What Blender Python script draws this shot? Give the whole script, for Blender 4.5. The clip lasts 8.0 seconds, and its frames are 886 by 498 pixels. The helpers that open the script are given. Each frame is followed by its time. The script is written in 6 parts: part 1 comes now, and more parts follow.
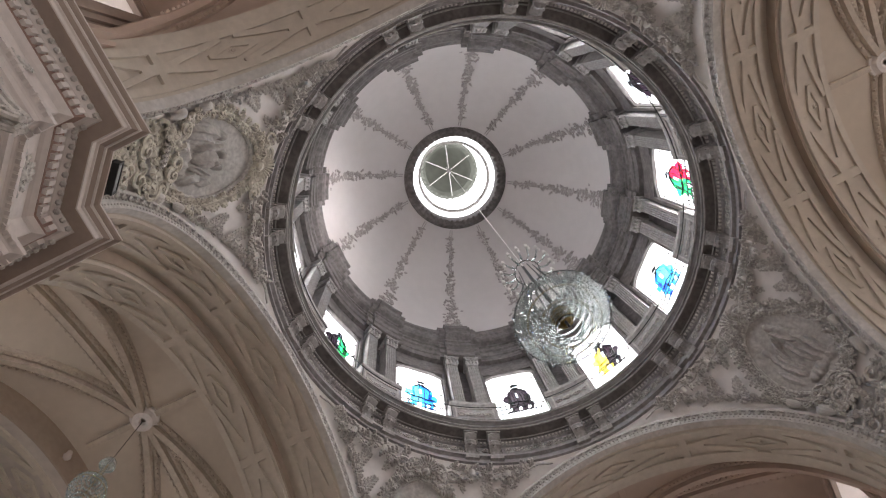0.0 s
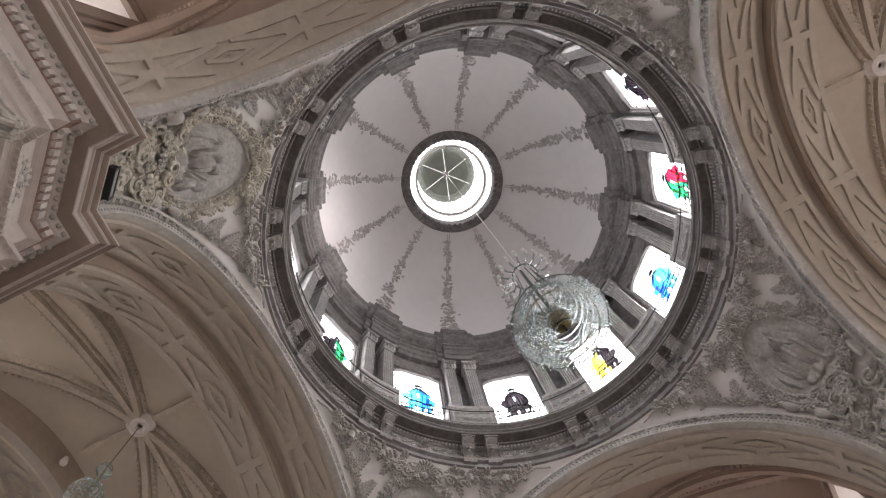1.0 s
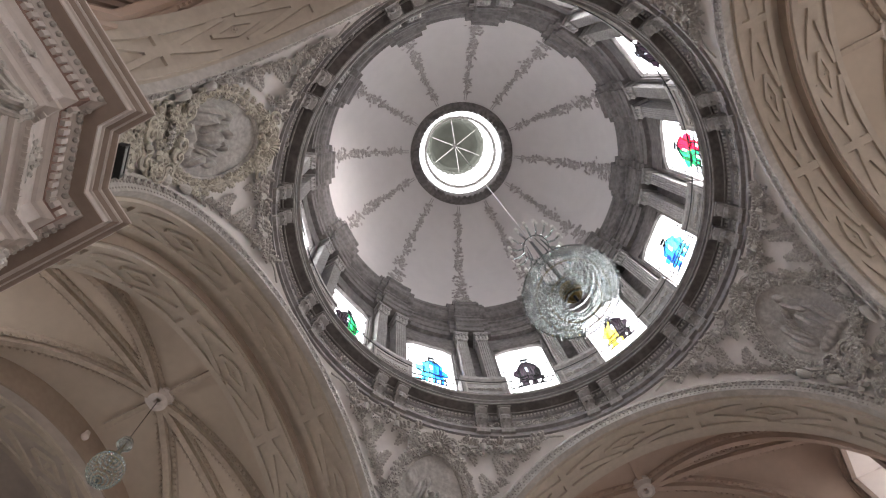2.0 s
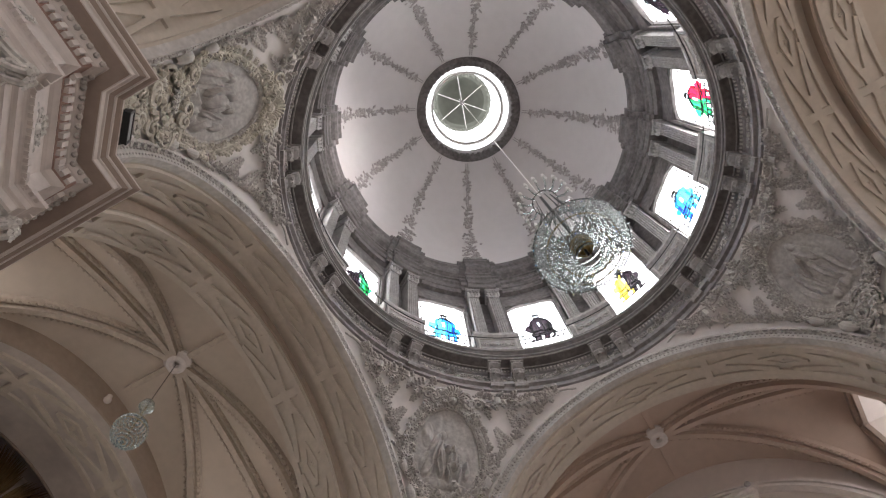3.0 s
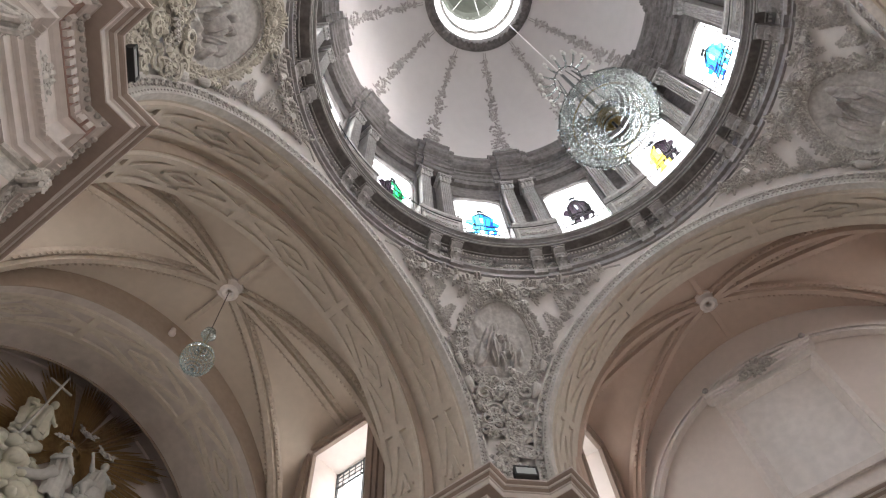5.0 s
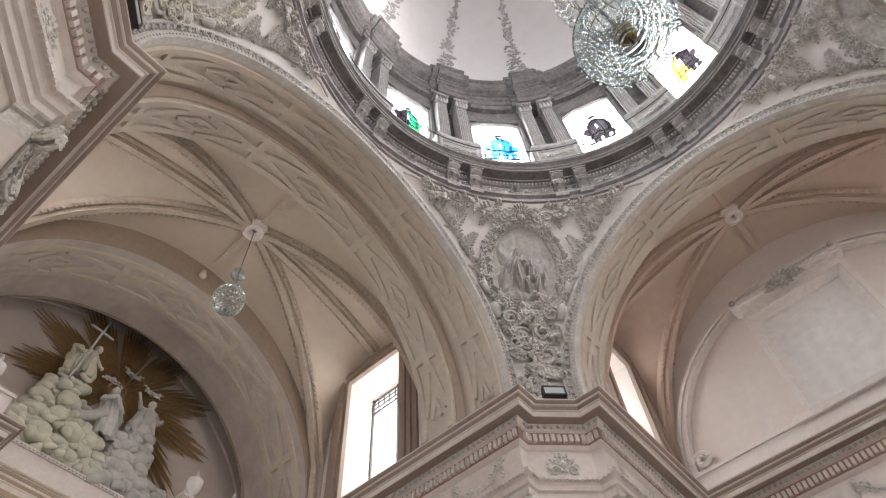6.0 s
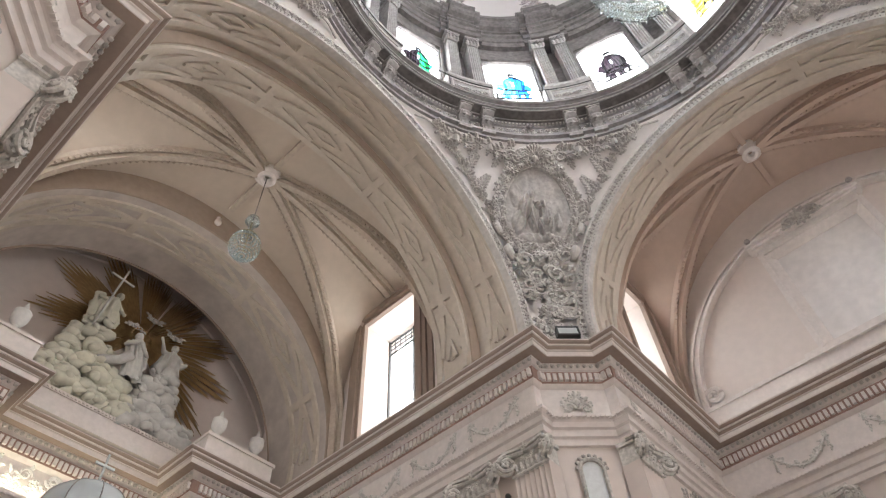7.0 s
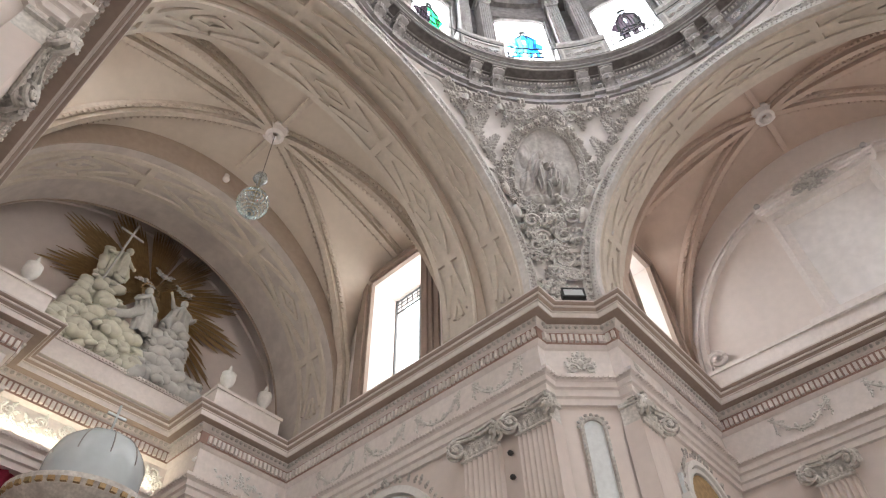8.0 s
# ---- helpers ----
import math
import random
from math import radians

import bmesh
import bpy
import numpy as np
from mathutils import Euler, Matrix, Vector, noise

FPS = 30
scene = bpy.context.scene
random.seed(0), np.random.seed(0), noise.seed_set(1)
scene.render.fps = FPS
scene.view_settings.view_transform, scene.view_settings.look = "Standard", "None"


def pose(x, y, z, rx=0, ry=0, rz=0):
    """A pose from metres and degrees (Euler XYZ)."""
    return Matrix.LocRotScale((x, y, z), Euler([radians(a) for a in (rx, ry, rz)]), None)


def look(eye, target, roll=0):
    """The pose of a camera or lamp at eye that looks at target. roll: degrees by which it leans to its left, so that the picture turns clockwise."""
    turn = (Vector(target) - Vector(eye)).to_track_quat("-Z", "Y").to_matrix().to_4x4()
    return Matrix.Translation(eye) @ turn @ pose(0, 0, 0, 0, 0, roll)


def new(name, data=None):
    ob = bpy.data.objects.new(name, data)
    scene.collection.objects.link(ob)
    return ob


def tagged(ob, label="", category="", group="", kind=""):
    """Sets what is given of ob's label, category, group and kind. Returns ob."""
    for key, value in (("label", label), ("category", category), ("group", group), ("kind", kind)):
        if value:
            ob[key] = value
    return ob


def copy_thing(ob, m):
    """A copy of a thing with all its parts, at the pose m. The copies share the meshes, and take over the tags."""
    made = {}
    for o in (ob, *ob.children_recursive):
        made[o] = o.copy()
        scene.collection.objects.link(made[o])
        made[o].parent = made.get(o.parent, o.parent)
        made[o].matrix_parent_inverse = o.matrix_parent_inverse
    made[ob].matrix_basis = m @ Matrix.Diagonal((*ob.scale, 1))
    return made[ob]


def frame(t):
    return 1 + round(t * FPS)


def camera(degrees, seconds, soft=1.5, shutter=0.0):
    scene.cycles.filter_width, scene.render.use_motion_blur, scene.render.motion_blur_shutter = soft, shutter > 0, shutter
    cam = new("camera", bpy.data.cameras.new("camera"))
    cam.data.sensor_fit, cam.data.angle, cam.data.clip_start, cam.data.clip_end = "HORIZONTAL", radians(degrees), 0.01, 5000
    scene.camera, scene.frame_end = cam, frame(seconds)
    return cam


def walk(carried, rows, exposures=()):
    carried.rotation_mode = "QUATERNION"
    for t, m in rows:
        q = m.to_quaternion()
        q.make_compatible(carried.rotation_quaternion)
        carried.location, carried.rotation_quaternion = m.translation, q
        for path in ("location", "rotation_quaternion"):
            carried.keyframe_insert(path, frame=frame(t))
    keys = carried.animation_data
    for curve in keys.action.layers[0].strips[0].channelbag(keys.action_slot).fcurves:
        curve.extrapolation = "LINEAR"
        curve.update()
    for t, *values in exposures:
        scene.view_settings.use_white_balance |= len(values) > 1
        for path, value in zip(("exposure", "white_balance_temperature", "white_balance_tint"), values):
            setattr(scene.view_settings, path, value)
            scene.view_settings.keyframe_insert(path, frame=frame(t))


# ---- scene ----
cam = camera(67.10, 8.0, soft=1.2)
PATH = [
    (0, pose(-3.473, 0.743, 1.601, 167.73, 3.84, -64.30)),
    (0.5, pose(-3.478, 0.739, 1.609, 167.99, 3.87, -64.21)),
    (1, pose(-3.487, 0.741, 1.610, 168.01, 4.11, -64.21)),
    (2.5, pose(-3.480, 0.733, 1.603, 163.91, 3.01, -62.22)),
    (3, pose(-3.475, 0.738, 1.606, 162.26, 3.03, -61.36)),
    (3.5, pose(-3.463, 0.744, 1.601, 160.71, 3.07, -60.06)),
    (4, pose(-3.443, 0.746, 1.594, 158.91, 3.02, -58.18)),
    (5.5, pose(-3.356, 0.666, 1.623, 151.24, 2.90, -50.60)),
    (6, pose(-3.390, 0.616, 1.628, 148.02, 2.74, -49.04)),
    (6.5, pose(-3.407, 0.591, 1.625, 145.09, 2.59, -47.98)),
    (7, pose(-3.414, 0.577, 1.640, 143.03, 2.30, -47.58)),
    (7.5, pose(-3.414, 0.569, 1.639, 141.32, 1.61, -47.93)),
    (8, pose(-3.404, 0.569, 1.624, 139.65, 1.22, -47.85)),
]
EXPOSURES = [(0.0, -0.27, 6600, 14), (4.0, -0.29, 6600, 13), (5.5, 0.3, 6500, 10), (7.0, 0.56, 6450, 10), (8.0, 0.66, 6450, 10)]
walk(cam, PATH, EXPOSURES)
SKY_GLOW, SKY_SOFT, ARM_POWER, END_POWER, STRIP_POWER, DRUM_POWER = 9.0, 3.5, 16.0, 325.0, 10.0, 130.0


# ---- world and light ----
world = bpy.data.worlds.new("sky")
scene.world = world
world.use_nodes = True
wn = world.node_tree.nodes
sky = wn.new("ShaderNodeTexSky")
sky.sky_type, sky.sun_disc = "NISHITA", False
sky.sun_elevation, sky.sun_rotation = radians(48), radians(120)
wn["Background"].inputs["Strength"].default_value = 0.15
world.node_tree.links.new(sky.outputs["Color"], wn["Background"].inputs["Color"])


def area(name, m, w, h, power, colour=(1.0, 0.97, 0.93)):
    lamp = bpy.data.lights.new(name, "AREA")
    lamp.shape, lamp.size, lamp.size_y, lamp.energy, lamp.color = "RECTANGLE", w, h, power, colour
    ob = new(name, lamp)
    ob.matrix_world = m
    return ob


# ---- materials ----
def material(name, base, rough=0.8, metal=0.0, grain=14.0, vary=0.05, stain=0.9, stain_mix=0.25, stain_col=None, bump=0.15, bump_dist=0.006):
    mat = bpy.data.materials.new(name)
    mat.use_nodes = True
    nt = mat.node_tree
    n, l = nt.nodes, nt.links
    b = n["Principled BSDF"]
    b.inputs["Roughness"].default_value, b.inputs["Metallic"].default_value = rough, metal
    tc = n.new("ShaderNodeTexCoord")
    fine = n.new("ShaderNodeTexNoise")
    fine.inputs["Scale"].default_value, fine.inputs["Detail"].default_value = grain, 6
    big = n.new("ShaderNodeTexNoise")
    big.inputs["Scale"].default_value, big.inputs["Detail"].default_value = stain, 5
    for t in (fine, big):
        l.new(tc.outputs["Object"], t.inputs["Vector"])
    lo = tuple(c * (1 - vary) for c in base)
    hi = tuple(min(1, c * (1 + vary)) for c in base)
    r1 = n.new("ShaderNodeValToRGB")
    r1.color_ramp.elements[0].position, r1.color_ramp.elements[1].position = 0.35, 0.65
    r1.color_ramp.elements[0].color, r1.color_ramp.elements[1].color = (*lo, 1), (*hi, 1)
    l.new(fine.outputs["Fac"], r1.inputs["Fac"])
    r2 = n.new("ShaderNodeValToRGB")
    r2.color_ramp.elements[0].position, r2.color_ramp.elements[1].position = 0.42, 0.7
    r2.color_ramp.elements[0].color, r2.color_ramp.elements[1].color = (0, 0, 0, 1), (stain_mix,) * 3 + (1,)
    l.new(big.outputs["Fac"], r2.inputs["Fac"])
    mix = n.new("ShaderNodeMix")
    mix.data_type = "RGBA"
    l.new(r2.outputs["Color"], mix.inputs[0])
    l.new(r1.outputs["Color"], mix.inputs[6])
    mix.inputs[7].default_value = (*(stain_col or tuple(c * 0.6 for c in base)), 1)
    l.new(mix.outputs[2], b.inputs["Base Color"])
    bp = n.new("ShaderNodeBump")
    bp.inputs["Strength"].default_value, bp.inputs["Distance"].default_value = bump, bump_dist
    l.new(fine.outputs["Fac"], bp.inputs["Height"])
    l.new(bp.outputs["Normal"], b.inputs["Normal"])
    return mat


ROSE_VAULT = material("rose_vault_plaster", (0.56, 0.43, 0.35), stain_col=(0.45, 0.335, 0.27), grain=5, stain_mix=0.25, vary=0.03)
VAULT = material("cream_vault_plaster", (0.57, 0.485, 0.40), stain_col=(0.45, 0.375, 0.305), grain=5, stain_mix=0.2, vary=0.03)
WALL = material("pink_plaster", (0.74, 0.655, 0.61), stain_col=(0.64, 0.555, 0.51), grain=6, stain_mix=0.14, vary=0.025)
CORNICE = material("pale_rose_paint", (0.77, 0.705, 0.67), stain_col=(0.63, 0.56, 0.525), grain=10, stain_mix=0.35)
ARCH = material("arch_plaster", (0.60, 0.53, 0.45), stain_col=(0.44, 0.38, 0.32), grain=8, stain_mix=0.4)
GROUND = material("pendentive_plaster", (0.84, 0.80, 0.78), stain_col=(0.70, 0.65, 0.62), grain=5)
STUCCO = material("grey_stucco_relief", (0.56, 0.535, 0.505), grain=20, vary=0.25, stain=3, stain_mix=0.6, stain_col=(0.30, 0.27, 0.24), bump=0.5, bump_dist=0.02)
STONE = material("grey_drum_stone", (0.31, 0.29, 0.29), grain=9, vary=0.2, stain=2, stain_mix=0.5, stain_col=(0.16, 0.145, 0.14), bump=0.4)
# drum stone with a lowered base colour that holds shade
DARK = material("shade_darkened_stone", (0.175, 0.158, 0.152), grain=9, vary=0.25, stain=2.6, stain_mix=0.65, stain_col=(0.085, 0.075, 0.07), bump=0.4, bump_dist=0.015)
SHELL = material("dome_plaster", (0.66, 0.62, 0.61), stain_col=(0.52, 0.48, 0.475), grain=3, stain=0.6, stain_mix=0.14, vary=0.02)
WHITE = material("white_plaster", (0.80, 0.78, 0.75), stain_mix=0.3, stain_col=(0.62, 0.60, 0.58))
TERRA = material("red_brown_paint", (0.36, 0.235, 0.195), stain_col=(0.26, 0.17, 0.14), grain=9)
ARCHIVOLT = material("pale_grey_stucco", (0.62, 0.59, 0.56), grain=12, vary=0.12, stain=3, stain_mix=0.5, stain_col=(0.42, 0.39, 0.36))
RINGSTONE = material("mid_grey_ring_stone", (0.40, 0.38, 0.365), grain=12, vary=0.2, stain=2.5, stain_mix=0.5, stain_col=(0.24, 0.22, 0.21), bump=0.4)
BRACKET = material("dusty_grey_bracket_stone", (0.33, 0.305, 0.29), grain=14, vary=0.25, stain=3.5, stain_mix=0.6, stain_col=(0.17, 0.155, 0.145), bump=0.4)
SURROUND = material("dusty_rose_paint", (0.33, 0.25, 0.205), stain_col=(0.25, 0.19, 0.155), grain=8)
LANTERN = material("grey_green_lantern_plaster", (0.20, 0.21, 0.175), grain=4, stain_mix=0.5, stain_col=(0.12, 0.12, 0.10))
FLOOR = material("polished_marble_floor", (0.55, 0.50, 0.45), rough=0.3, grain=4, bump=0.05)
IRON = material("dark_iron", (0.05, 0.05, 0.05), rough=0.5, metal=0.6)


def pane_material(name, col, rough=0.0):
    mat = bpy.data.materials.new(name)
    mat.use_nodes = True
    nt = mat.node_tree
    n, l = nt.nodes, nt.links
    n.remove(n["Principled BSDF"])
    tr = n.new("ShaderNodeBsdfTransparent")
    tr.inputs["Color"].default_value = (*col, 1)
    gl = n.new("ShaderNodeBsdfGlossy")
    gl.inputs["Roughness"].default_value = 0.08
    mx = n.new("ShaderNodeMixShader")
    mx.inputs[0].default_value = 0.06
    l.new(tr.outputs[0], mx.inputs[1])
    l.new(gl.outputs[0], mx.inputs[2])
    l.new(mx.outputs[0], n["Material Output"].inputs["Surface"])
    return mat


PANE = pane_material("clear_window_glass", (0.95, 0.97, 0.97))


def sky_material(name, strength):
    mat = bpy.data.materials.new(name)
    mat.use_nodes = True
    b = mat.node_tree.nodes["Principled BSDF"]
    b.inputs["Base Color"].default_value = (0, 0, 0, 1)
    b.inputs["Emission Color"].default_value = (0.95, 0.97, 1.0, 1)
    b.inputs["Emission Strength"].default_value = strength
    return mat


SKYGLOW = sky_material("bright_sky_backdrop", SKY_GLOW)
SKYSOFT = sky_material("hazy_sky_backdrop", SKY_SOFT)
RIB_PAINT = material("tan_rib_paint", (0.53, 0.45, 0.37), stain_col=(0.33, 0.27, 0.215), grain=12, vary=0.08, stain=2.0, stain_mix=0.4, bump=0.3)
END_PLASTER = material("streaked_mauve_plaster", (0.56, 0.495, 0.45), stain_col=(0.40, 0.35, 0.325), grain=5, vary=0.06, stain=1.7, stain_mix=0.7, bump=0.25)
TAUPE = material("taupe_paint", (0.39, 0.31, 0.265), stain_col=(0.31, 0.24, 0.20), grain=9)
BROWN = material("brown_arch_plaster", (0.40, 0.315, 0.25), stain_col=(0.30, 0.235, 0.19), grain=7)


# ---- mesh helpers ----
def part(name, bm, mat, parent=None, label="", smooth=False):
    me = bpy.data.meshes.new(name)
    bm.normal_update()
    bm.to_mesh(me)
    bm.free()
    if smooth:
        me.polygons.foreach_set("use_smooth", [True] * len(me.polygons))
        me.update()
    me.materials.append(mat)
    ob = new(name, me)
    if parent is not None:
        ob.parent = parent
    if label:
        ob["label"] = label
    return ob


def empty(name, label="", category="", group="", kind="", at=(0, 0, 0)):
    ob = new(name)
    ob.location = at
    ob.empty_display_size = 0.1
    return tagged(ob, label, category, group, kind)


def quadgrid(bm, rows, close_u=False, close_v=False):
    V = [[bm.verts.new(p) for p in r] for r in rows]
    nu, nv = len(V), len(V[0])
    for i in range(nu if close_u else nu - 1):
        for j in range(nv if close_v else nv - 1):
            try:
                bm.faces.new((V[i][j], V[(i + 1) % nu][j], V[(i + 1) % nu][(j + 1) % nv], V[i][(j + 1) % nv]))
            except ValueError:
                pass
    return V


def box(bm, lo, hi, m=None):
    x0, y0, z0 = lo
    x1, y1, z1 = hi
    P = [Vector(p) for p in ((x0, y0, z0), (x1, y0, z0), (x1, y1, z0), (x0, y1, z0), (x0, y0, z1), (x1, y0, z1), (x1, y1, z1), (x0, y1, z1))]
    v = [bm.verts.new(m @ p if m else p) for p in P]
    for f in ((3, 2, 1, 0), (4, 5, 6, 7), (0, 1, 5, 4), (1, 2, 6, 5), (2, 3, 7, 6), (3, 0, 4, 7)):
        bm.faces.new([v[i] for i in f])


def lathe(bm, profile, n=96, a0=0.0, a1=360.0, centre=(0, 0), radial=None):
    full = abs(a1 - a0) > 359.9
    rows = []
    for i in range(n if full else n + 1):
        a = radians(a0 + (a1 - a0) * i / n)
        k = radial(math.degrees(a)) if radial else 0.0
        rows.append([(centre[0] + (r + k) * math.sin(a), centre[1] + (r + k) * math.cos(a), z) for r, z in profile])
    quadgrid(bm, rows, close_u=full)


def sweep(bm, path, profile, close_profile=True):
    """profile of (projection to the left of the path, z) along a plan polyline, mitred."""
    pts = [Vector((p[0], p[1])) for p in path]
    rows = []
    for i, p in enumerate(pts):
        d0 = (p - pts[i - 1]).normalized() if i else (pts[1] - p).normalized()
        d1 = (pts[i + 1] - p).normalized() if i < len(pts) - 1 else d0
        n0, n1 = Vector((-d0.y, d0.x)), Vector((-d1.y, d1.x))
        m = (n0 + n1).normalized()
        m = m / max(0.2, m.dot(n0))
        rows.append([(p.x + m.x * d, p.y + m.y * d, z) for d, z in profile])
    quadgrid(bm, rows, close_v=close_profile)


def tube(bm, pts, r, n=6, close=False):
    pts = [Vector(p) for p in pts]
    rows = []
    up = Vector((0.013, 0.021, 1)).normalized()
    for i, p in enumerate(pts):
        d = (pts[min(i + 1, len(pts) - 1)] - pts[max(i - 1, 0)]).normalized()
        s = d.cross(up)
        s = s.normalized() if s.length > 1e-4 else Vector((1, 0, 0))
        u = s.cross(d)
        rr = r(i / max(1, len(pts) - 1)) if callable(r) else r
        rows.append([p + (s * math.cos(2 * math.pi * k / n) + u * math.sin(2 * math.pi * k / n)) * rr for k in range(n)])
    quadgrid(bm, rows, close_u=close, close_v=True)


def arch_solid(bm, r0, r1, y0, y1, zc, zs, n=40):
    """Half ring between radii r0 and r1 from y0 to y1, centre height zc, with straight feet down to zs."""
    rows = []
    prof = [(-1, None)] + [(None, 180 - 180 * i / n) for i in range(n + 1)] + [(1, None)]
    for side, a in prof:
        if a is None:
            c = [(side * r0, zs), (side * r1, zs)]
        else:
            c = [(r * math.cos(radians(a)), zc + r * math.sin(radians(a))) for r in (r0, r1)]
        (xa, za), (xb, zb) = c
        rows.append([(xa, y0, za), (xb, y0, zb), (xb, y1, zb), (xa, y1, za)])
    V = quadgrid(bm, rows, close_v=True)
    bm.faces.new(V[0])
    bm.faces.new(V[-1][::-1])


def turned(bm, k):
    """Turn a piece modelled for the north arm to another arm."""
    bmesh.ops.rotate(bm, verts=bm.verts, cent=(0, 0, 0), matrix=Matrix.Rotation(radians(k), 3, "Z"))
    return bm


# ---- sizes ----
A, HALF, ZC = 4.95, 4.0, 9.69            # face of the crossing arches, half width of an arm, top of the cornice
R1, R2, ARCH_Z = 3.95, 3.70, 10.35       # two orders of the crossing arches and their centre height
Y1, Y2 = 5.90, 6.70                      # where the orders end
SPH = 43.0                               # squared radius of the pendentive sphere
ARMS = {"north": (0, 10.0, 12.9), "east": (-90, 8.7, 8.7), "south": (180, 10.0, 12.9), "west": (90, 8.7, 8.7)}


def pend(az, z):
    r = math.sqrt(SPH - (z - ARCH_Z) ** 2)
    a = radians(az)
    return Vector((r * math.sin(a), r * math.cos(a), z))


def pend_low(az):
    a = az % 90
    r = A / max(math.cos(radians(a)), math.sin(radians(a)))
    return ARCH_Z + math.sqrt(SPH - r * r) if r * r < SPH else 9.72


# ---- floor, walls, vaults ----
bm = bmesh.new()
box(bm, (-16, -16, -0.2), (16, 16, 0.0))
tagged(part("floor", bm, FLOOR), "polished beige marble church floor", "floor", kind="structure")


def groin(x, y, yc, hl):
    H = 4.6 if hl > 1.5 else 4.85
    """Height of the star vault of an arm's bay."""
    s = 10.3
    h1 = H * math.sqrt(max(0.0, 1 - (x / 4.02) ** 2))
    crown = H - 0.9 * (abs(x) / 4.0) ** 2
    h2 = crown * max(0.0, 1 - (abs(y - yc) / (hl * 1.02)) ** 2.2) ** 0.5
    return s + max(h1, h2)


RIB = [(-0.17, 0.05), (-0.17, -0.07), (-0.12, -0.11), (-0.07, -0.08), (-0.06, -0.20), (0.06, -0.20), (0.07, -0.08), (0.12, -0.11), (0.17, -0.07), (0.17, 0.05)]


def rib_beads(bm, pts, step=0.11):
    pts = [Vector(p) for p in pts]
    for p, q in zip(pts, pts[1:]):
        d = (q - p)
        n = max(1, int(d.length / step))
        s = Vector((-d.y, d.x, 0)).normalized()
        u = s.cross(d).normalized()
        u = u if u.z > 0 else -u
        for k in range(n):
            for a in (-0.145, 0.145):
                c = p + d * (k / n) + s * a - u * 0.10
                box(bm, (-0.025, -0.025, -0.03), (0.025, 0.025, 0.03), Matrix.Translation(c))


def rib(bm, pts):
    pts = [Vector(p) for p in pts]
    rows = []
    for i, p in enumerate(pts):
        d = (pts[min(i + 1, len(pts) - 1)] - pts[max(i - 1, 0)]).normalized()
        s = Vector((-d.y, d.x, 0)).normalized()
        u = s.cross(d)
        u = u if u.z > 0 else -u
        rows.append([p + s * a + u * b for a, b in RIB])
    V = quadgrid(bm, rows, close_v=True)
    bm.faces.new(V[0])
    bm.faces.new(V[-1][::-1])


